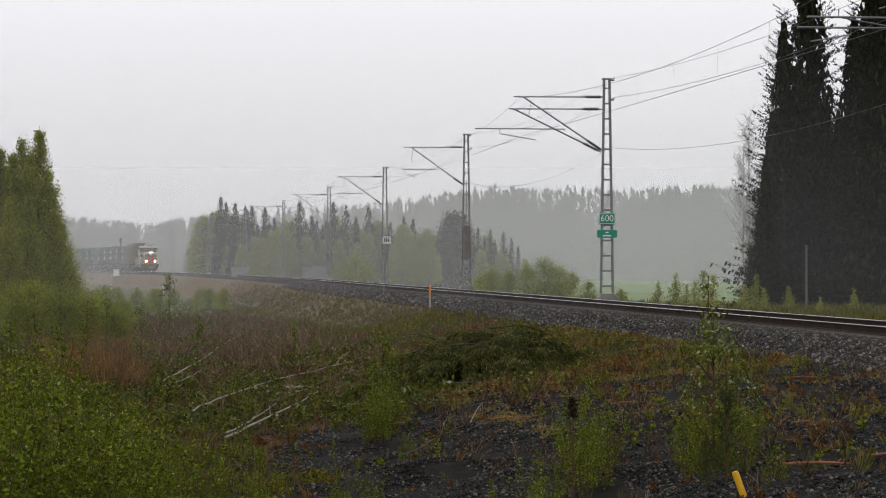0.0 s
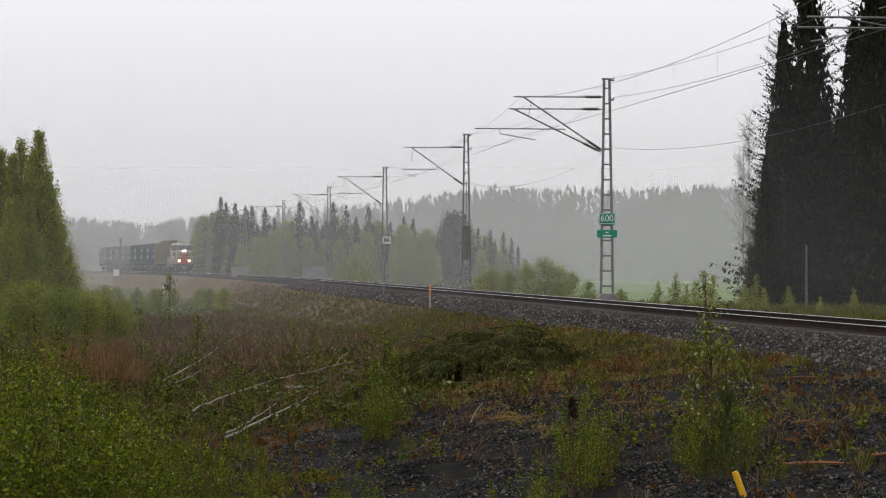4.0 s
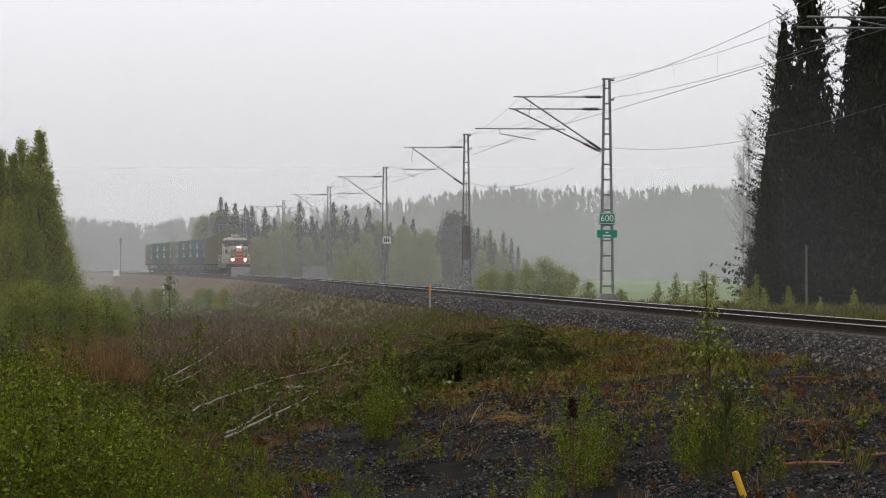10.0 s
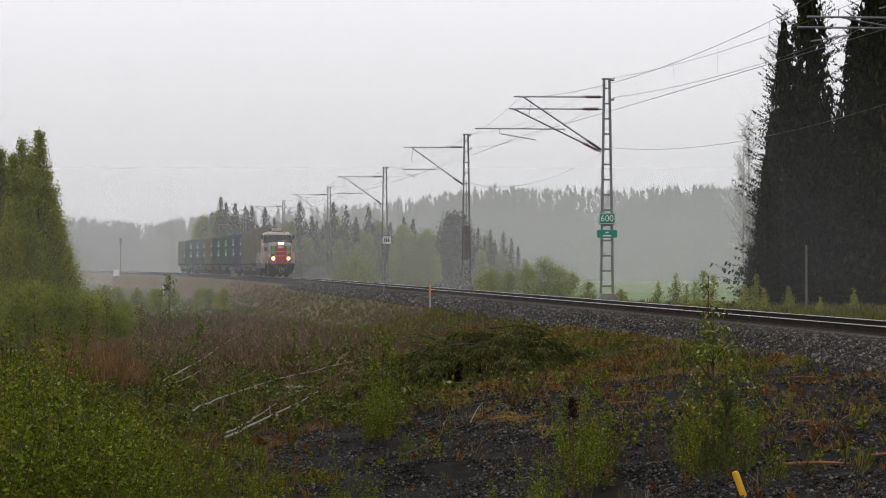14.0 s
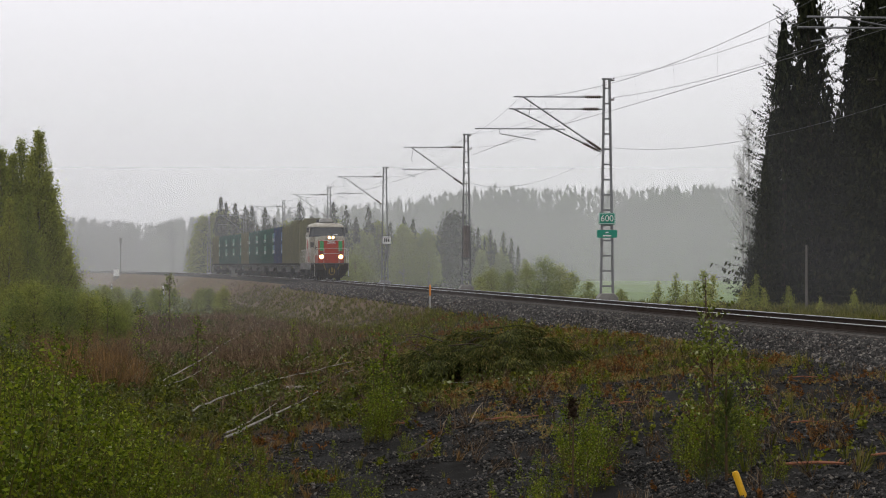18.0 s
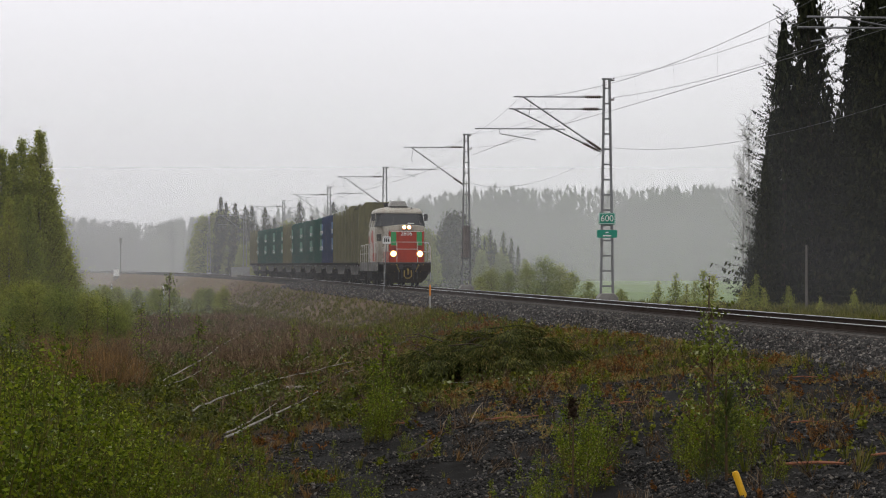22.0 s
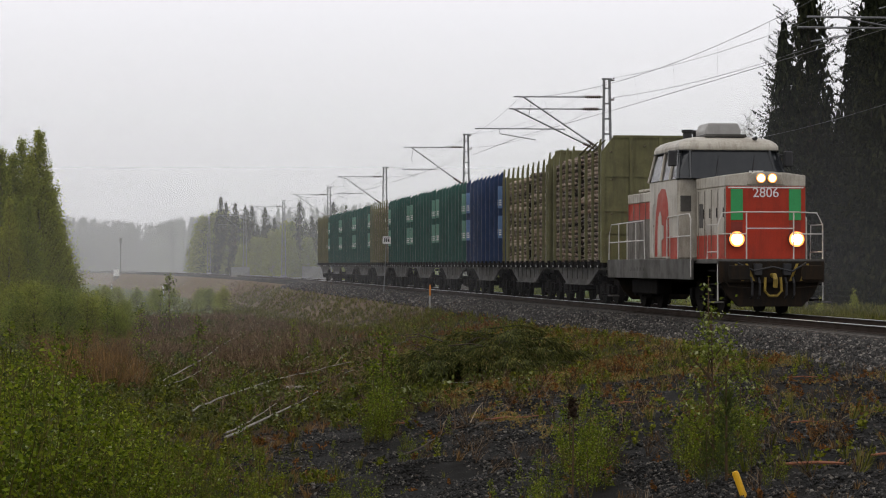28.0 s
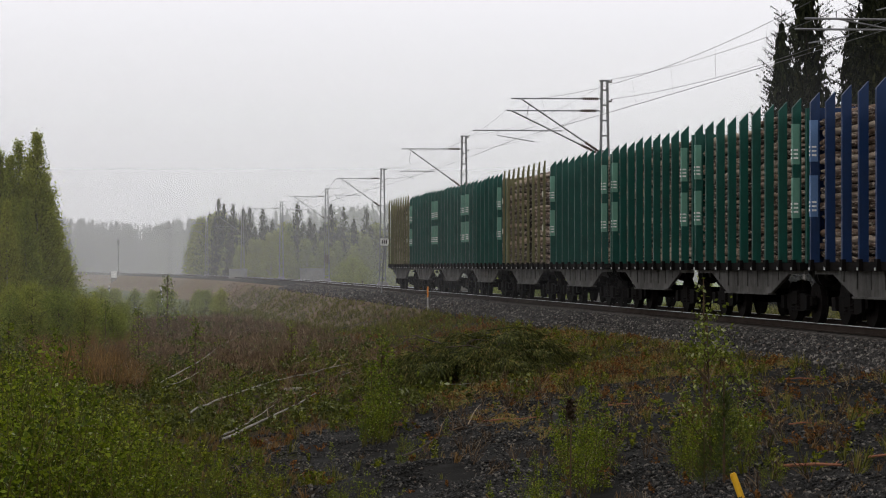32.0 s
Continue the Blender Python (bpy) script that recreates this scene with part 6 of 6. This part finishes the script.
def branch_heap():
    """Heap of cut spruce boughs, each with drooping needle sprays."""
    rg = random.Random(41)
    heap = thing("branch_heap", "heap of dark green cut spruce boughs on the bank", "branch heap", at=pose(.85, 49.2, ground_z(.85, 49.2)))
    kinds = []
    for k in range(4):
        s = Soup()
        for q in range(420):
            t = rg.random() ** .8
            p = Vector((t * 1.5, 0, .28 * math.sin(t * 2.4)))
            sd = rg.choice((-1, 1))
            tw = Vector((rg.uniform(.4, .8), sd * rg.uniform(.3, 1.0) * (1.15 - t), rg.uniform(-.75, .05)))
            p = p + tw * rg.uniform(0, .38)
            s.leaf(p, tw + Vector((0, 0, rg.uniform(-.4, .1))), .026, rg.uniform(.08, .18))
        s.tube([(0, 0, 0), (.8, 0, .25), (1.5, 0, .16)], [.018, .012, .005], 5)
        kinds.append(s.mesh("bough", M["bough"]))
    for k in range(150):
        u, v = max(-1.25, min(1.25, rg.gauss(0, .62))), max(-1.1, min(1.1, rg.gauss(0, .5)))
        top = 1.05 * math.exp(-((u - .15) / .95) ** 2 - (v / 1.0) ** 2)
        o = part("bough", kinds[k % 4], None, heap)
        sc = rg.uniform(.55, .9)
        head = math.degrees(math.atan2(v * 1.2, u)) + rg.gauss(0, 45)
        o.matrix_basis = pose(u, v, .1 + top * rg.uniform(.35, .95), rg.uniform(-25, 25), rg.uniform(0, 42), head) @ Matrix.Diagonal((sc, sc, sc, 1))
    w = Soup()
    for k in range(26):
        p = Vector((rg.uniform(-1.2, 1.3), rg.uniform(-.8, .8), rg.uniform(.1, .8)))
        q = p + Vector((rg.uniform(-.8, 1.0), rg.uniform(-.5, .5), rg.uniform(-.1, .4)))
        w.tube([p, p.lerp(q, .5) + Vector((0, 0, .08)), q], [.014, .01, .005], 4, False)
    part("twigwork", w, M["trunk"], heap)["kind"] = "stuff"


M["bough"] = leafy("cut_spruce_boughs", [(0, (0.018, 0.022, 0.006)), (0.5, (0.05, 0.056, 0.013)), (0.9, (0.14, 0.14, 0.035)), (1, (0.2, 0.14, 0.06))], 0.15, 0.7)
branch_heap()

# ---- posts, signs and works beside the line ----
def tube_mesh(name, pts, r, mat, n=8):
    s = Soup()
    s.tube(pts, r, n)
    return s.mesh(name, mat)


def small_things():
    # white speed board on a leaning pole, camera side of the line
    x, y = -3.35, 130.6
    z = ground_z(x, y)
    sg = thing("speed_board", "small white line-side board with dark marks on a thin leaning pole", "sign", at=pose(x, y, z, 0, 1.5, 0))
    part("pole", tube_mesh("pole", [(0, 0, -.2), (.1, 0, 3.2)], .03, M["galv"]), None, sg)
    b = part("board", rounded_board(.46, .42), M["white"], sg)
    b.location = (.1, -.05, 2.95)
    s = Soup()
    for k in range(3):
        s.box(-.15 + .11 * k, -.07 + .11 * k, -.02, -.013, -.1, .1)
    s.box(-.2, .2, -.02, -.013, .15, .17)
    part("marks", s, M["black"], b)
    # orange-topped marker post
    x, y = -.55, 98.6
    mk = thing("marker_post", "thin white marker post with an orange top beside the ballast", "marker post", "marker posts", at=pose(x, y, ground_z(x, y)))
    part("post", tube_mesh("post", [(0, 0, -.2), (0, 0, .62)], .035, M["grey_box"]), None, mk)
    part("orange_top", tube_mesh("orange_top", [(0, 0, .62), (0, 0, 1.08)], .037, M["orange"]), None, mk, "orange band")
    # yellow marker in the foreground
    x, y = 3.14, 24.2
    mk = thing("marker_post", "yellow plastic marker post leaning among the stones", "marker post", "marker posts", at=pose(x, y, ground_z(x, y), 0, -20, 0))
    part("post", tube_mesh("post", [(0, 0, -.2), (0, 0, .26)], .036, M["yellow"], 12), None, mk)
    part("cap", tube_mesh("cap", [(0, 0, .26), (0, 0, .275)], .03, M["yellow"], 12), None, mk)
    # white delineator posts by the road
    for px, v, y, h, lean in ((291, 537, 244, 1.9, 4), (198, 521, 300, 1.6, 2), (359, 540, 230, 1.3, 12), (365, 542, 229, 1.4, 0)):
        x = at_px(px, y)
        z = ground_z(x, y)
        d = thing("road_post", "white roadside post with a dark band", "road post", "white road posts", at=pose(x, y, z, 0, -lean, 0))
        s = Soup()
        s.prism([(-.07, -.04), (.07, -.04), (.05, .05), (-.05, .05)], "z", -.2, h)
        part("post", s, M["white"], d)
        box_part("band", (-.075, .075, -.046, -.02, h * .72, h * .85), M["black"], d)
    # relay cabinet with a signal pole
    x, y = at_px(206, 437), 437
    c = thing("relay_cabinet", "white line-side equipment cabinet on a plinth", "cabinet", at=pose(x, y, -.9))
    box_part("plinth", (-.5, .5, -.3, .3, -2.2, .05), M["concrete"], c)
    box_part("cabinet_body", (-.5, .5, -.35, .35, .05, 1.3), M["white"], c, "", .02)
    box_part("cabinet_roof", (-.56, .56, -.4, .4, 1.3, 1.38), M["grey_box"], c)
    box_part("cabinet_door", (-.42, .42, -.365, -.35, .15, 1.2), M["white"], c)
    p = thing("signal_post", "thin dark signal post beside a cabinet", "signal post", at=pose(x + .25, y + 4, -1.2))
    part("post", tube_mesh("post", [(0, 0, -2), (0, 0, 7.6)], .09, M["black"]), None, p)
    box_part("signal_head", (-.2, .2, -.2, .0, 6.6, 7.6), M["black"], p)
    # underpass parapets
    x, y = at_px(424, 287), 287
    pr = thing("bridge_parapet", "weathered concrete end wall of a railway underpass", "bridge", "underpass walls", at=pose(x, y, 0, 0, 0, 8))
    s = Soup()
    s.prism([(-1.05, -1.3), (.7, -1.3), (1.05, .05), (-1.05, .05)], "y", -.25, .25)
    bevelled(part("wing_wall", s, M["concrete"], pr), .03)
    box_part("parapet", (-1.0, 1.25, .1, .4, -.3, 1.0), M["concrete_dark"], pr, "grey upper slab")
    x, y = at_px(556, 262), 262
    pr = thing("bridge_parapet", "grey slab wall on the far side of the line", "bridge", "underpass walls", at=pose(x, y, 0, 0, 0, 8))
    box_part("parapet", (-1.35, 1.35, -.15, .15, -1.5, 1.0), M["concrete_dark"], pr)
    box_part("coping", (-1.4, 1.4, -.2, .2, 1.0, 1.08), M["concrete_dark"], pr)
    # road
    s = Soup()
    rows = [(-60, 262), (-45, 258), (-36, 254), (-31.5, 248), (-29, 236), (-28, 215)]
    for x, y in rows:
        s.v += [(x - 1.2, y + 2.4, ground_z(x - 1.2, y + 2.4, False) + .14), (x + 1.2, y - 2.4, ground_z(x + 1.2, y - 2.4, False) + .14)]
    s.f = [(2 * i, 2 * i + 1, 2 * i + 3, 2 * i + 2) for i in range(len(rows) - 1)]
    thing("road", "narrow grey asphalt road leading to the underpass", "road", kind="structure", data=s.mesh("road", M["asphalt"]))
    # bare pole before the spruces
    x, y = at_px(1427, 128), 128
    p = thing("wooden_pole", "weathered grey wooden pole before dark spruces", "pole", at=pose(x, y, ground_z(x, y)))
    part("pole", tube_mesh("pole", [(0, 0, -.3), (0, 0, 3.6)], [.08, .06], M["grey_wood"]), None, p)
    # tension weights on the second mast
    for mi, z0, z1, n in ((2, 1.7, 3.55, 18), (4, 1.6, 2.4, 8)):
        mx, my = MASTS[mi]
        w = thing("tension_weight", "stack of dull brown-grey round tension weights hung on a mast", "weight", "tension weights", at=pose(mx, my - .32, 0))
        for k in range(n):
            s = Soup()
            z = z0 + (z1 - z0) * k / n
            s.tube([(0, 0, z), (0, 0, z + (z1 - z0) / n * .75)], .2, 14)
            part("weight_disc", s, M["rust"], w)
        part("rod", tube_mesh("rod", [(0, 0, z0 - .1), (0, 0, z1 + 2.6)], .02, M["galv"]), None, w)
    # dark seed head on a stalk
    x, y = at_px(1013, 25.8), 25.8
    sd = thing("seed_stalk", "dead brown flower stalk with a dark seed head", "dead plant", at=pose(x, y, ground_z(x, y)))
    h = z_at(738, y) - ground_z(x, y)
    part("stalk", tube_mesh("stalk", [(0, 0, -.05), (.01, 0, h)], [.012, .008], M["twig"], 6), None, sd)
    s = Soup()
    rg = random.Random(2)
    for k in range(260):
        s.leaf((rg.gauss(0, .026), rg.gauss(0, .026), h + rg.uniform(-.02, .2)), (rg.uniform(-1, 1), rg.uniform(-1, 1), rg.uniform(-.2, 1)), .02, .05)
    part("seed_head", s, M["seed"], sd)


M["orange"] = worn("orange_paint", (0.7, 0.24, 0.03), (0.35, 0.14, 0.04), 0.4, 0.5)
M["rust"] = worn("dull_iron", (0.15, 0.125, 0.115), (0.06, 0.05, 0.045), 0.6, 0.8)
M["grey_wood"] = worn("grey_weathered_wood", (0.13, 0.12, 0.105), (0.06, 0.055, 0.05), 0.5, 0.9)
M["concrete_dark"] = worn("damp_concrete", (0.24, 0.24, 0.23), (0.12, 0.12, 0.11), 0.5, 0.9)
M["seed"] = varied("dark_seed_head", [(0, (0.02, 0.014, 0.01)), (1, (0.07, 0.045, 0.03))], 0.9)
small_things()


def build_bird():
    """Small dark bird with spread wings."""
    b = thing("bird", "small dark bird flying with spread wings", "bird")
    s = Soup()
    s.tube([(.10, 0, 0), (.08, 0, .003), (.03, 0, 0), (-.04, 0, 0), (-.08, 0, .003), (-.13, 0, .003)], [.003, .013, .02, .018, .009, .007], 8)
    part("body", s, M["bird"], b, smooth=True)
    for sy in (-1, 1):
        w = Soup()
        w.add([(.04, sy * .012, .006), (-.03, sy * .012, .006), (-.02, sy * .09, .02), (-.06, sy * .17, .018), (.035, sy * .09, .024)], [(0, 1, 2, 4), (2, 3, 4)])
        wing = part("wing", w, M["bird"], b)
        so = wing.modifiers.new("solid", "SOLIDIFY")
        so.thickness = .006
    return b


M["bird"] = worn("grey_brown_feathers", (0.12, 0.11, 0.10), (0.06, 0.05, 0.05), 0.4, 0.8, scale=20)
BIRD = build_bird()



# ---- what moves ----
SPEED = 13.14                    # m/s, towards the camera
FRONT_28 = 40.04                 # the nose's place on the line at 28 s


def nose_at(t):
    return FRONT_28 + SPEED * (28.0 - t)


def motions():
    """The train rolls along the line, a bird crosses the sky, the tall sapling sways."""
    times = [float(t) for t in range(33)]
    for ob, back in [(loco, 5.9)] + list(zip(WAGONS, CENTRES)):
        rows = []
        for t in times:
            p, hd = on_track(nose_at(t) + back)
            rows.append((t, pose(p.x, p.y, 0, 0, 0, hd)))
        walk(ob, rows)
        for ws in [c for c in ob.children if c.name.startswith("wheelset")]:
            x, r = ws.location.x, ws.location.z
            walk(ws, [(k / FPS, pose(x, 0, r, 0, math.degrees(SPEED * k / FPS / r) % 360, 0)) for k in range(32 * FPS + 1)])
    fly = [(0.0, 9000, 200), (17.6, 2000, 150), (18.3, 1190, 136), (18.5, 956, 128), (18.7, 724, 78), (18.8, 600, 58), (18.9, 484, 55), (19.0, 363, 60), (19.1, 262, 72), (19.2, 140, 90), (19.3, 38, 96), (20.0, -800, 110), (32.0, -14000, 300)]
    walk(BIRD, [(t, pose(at_px(b, 55), 55, z_at(v, 55), 12 * math.sin(t * 20), 0, 180)) for t, b, v in fly])
    swaying = [o for o in scene.objects if o.parent is None and (o.get("group") == "young birches on the bank" or o.get("group") == "saplings on the bank")]
    for k, ob in enumerate(swaying):
        m0, lean = ob.matrix_basis.copy(), .28 if ob.name.startswith("birch") else .9
        walk(ob, [(t, m0 @ pose(0, 0, 0, lean * .6 * math.sin(t * .9 + k), lean * math.sin(t * 1.3 + k * 1.7), 0)) for t in times])
    m = ASPEN.matrix_basis.copy()
    walk(ASPEN, [(t, m @ pose(0, 0, 0, 0.6 * math.sin(t * 1.7), 1.1 * math.sin(t * 1.1) + .8 * math.sin(t * 2.3 + 1), 0)) for t in [0.5 * k for k in range(65)]])


motions()
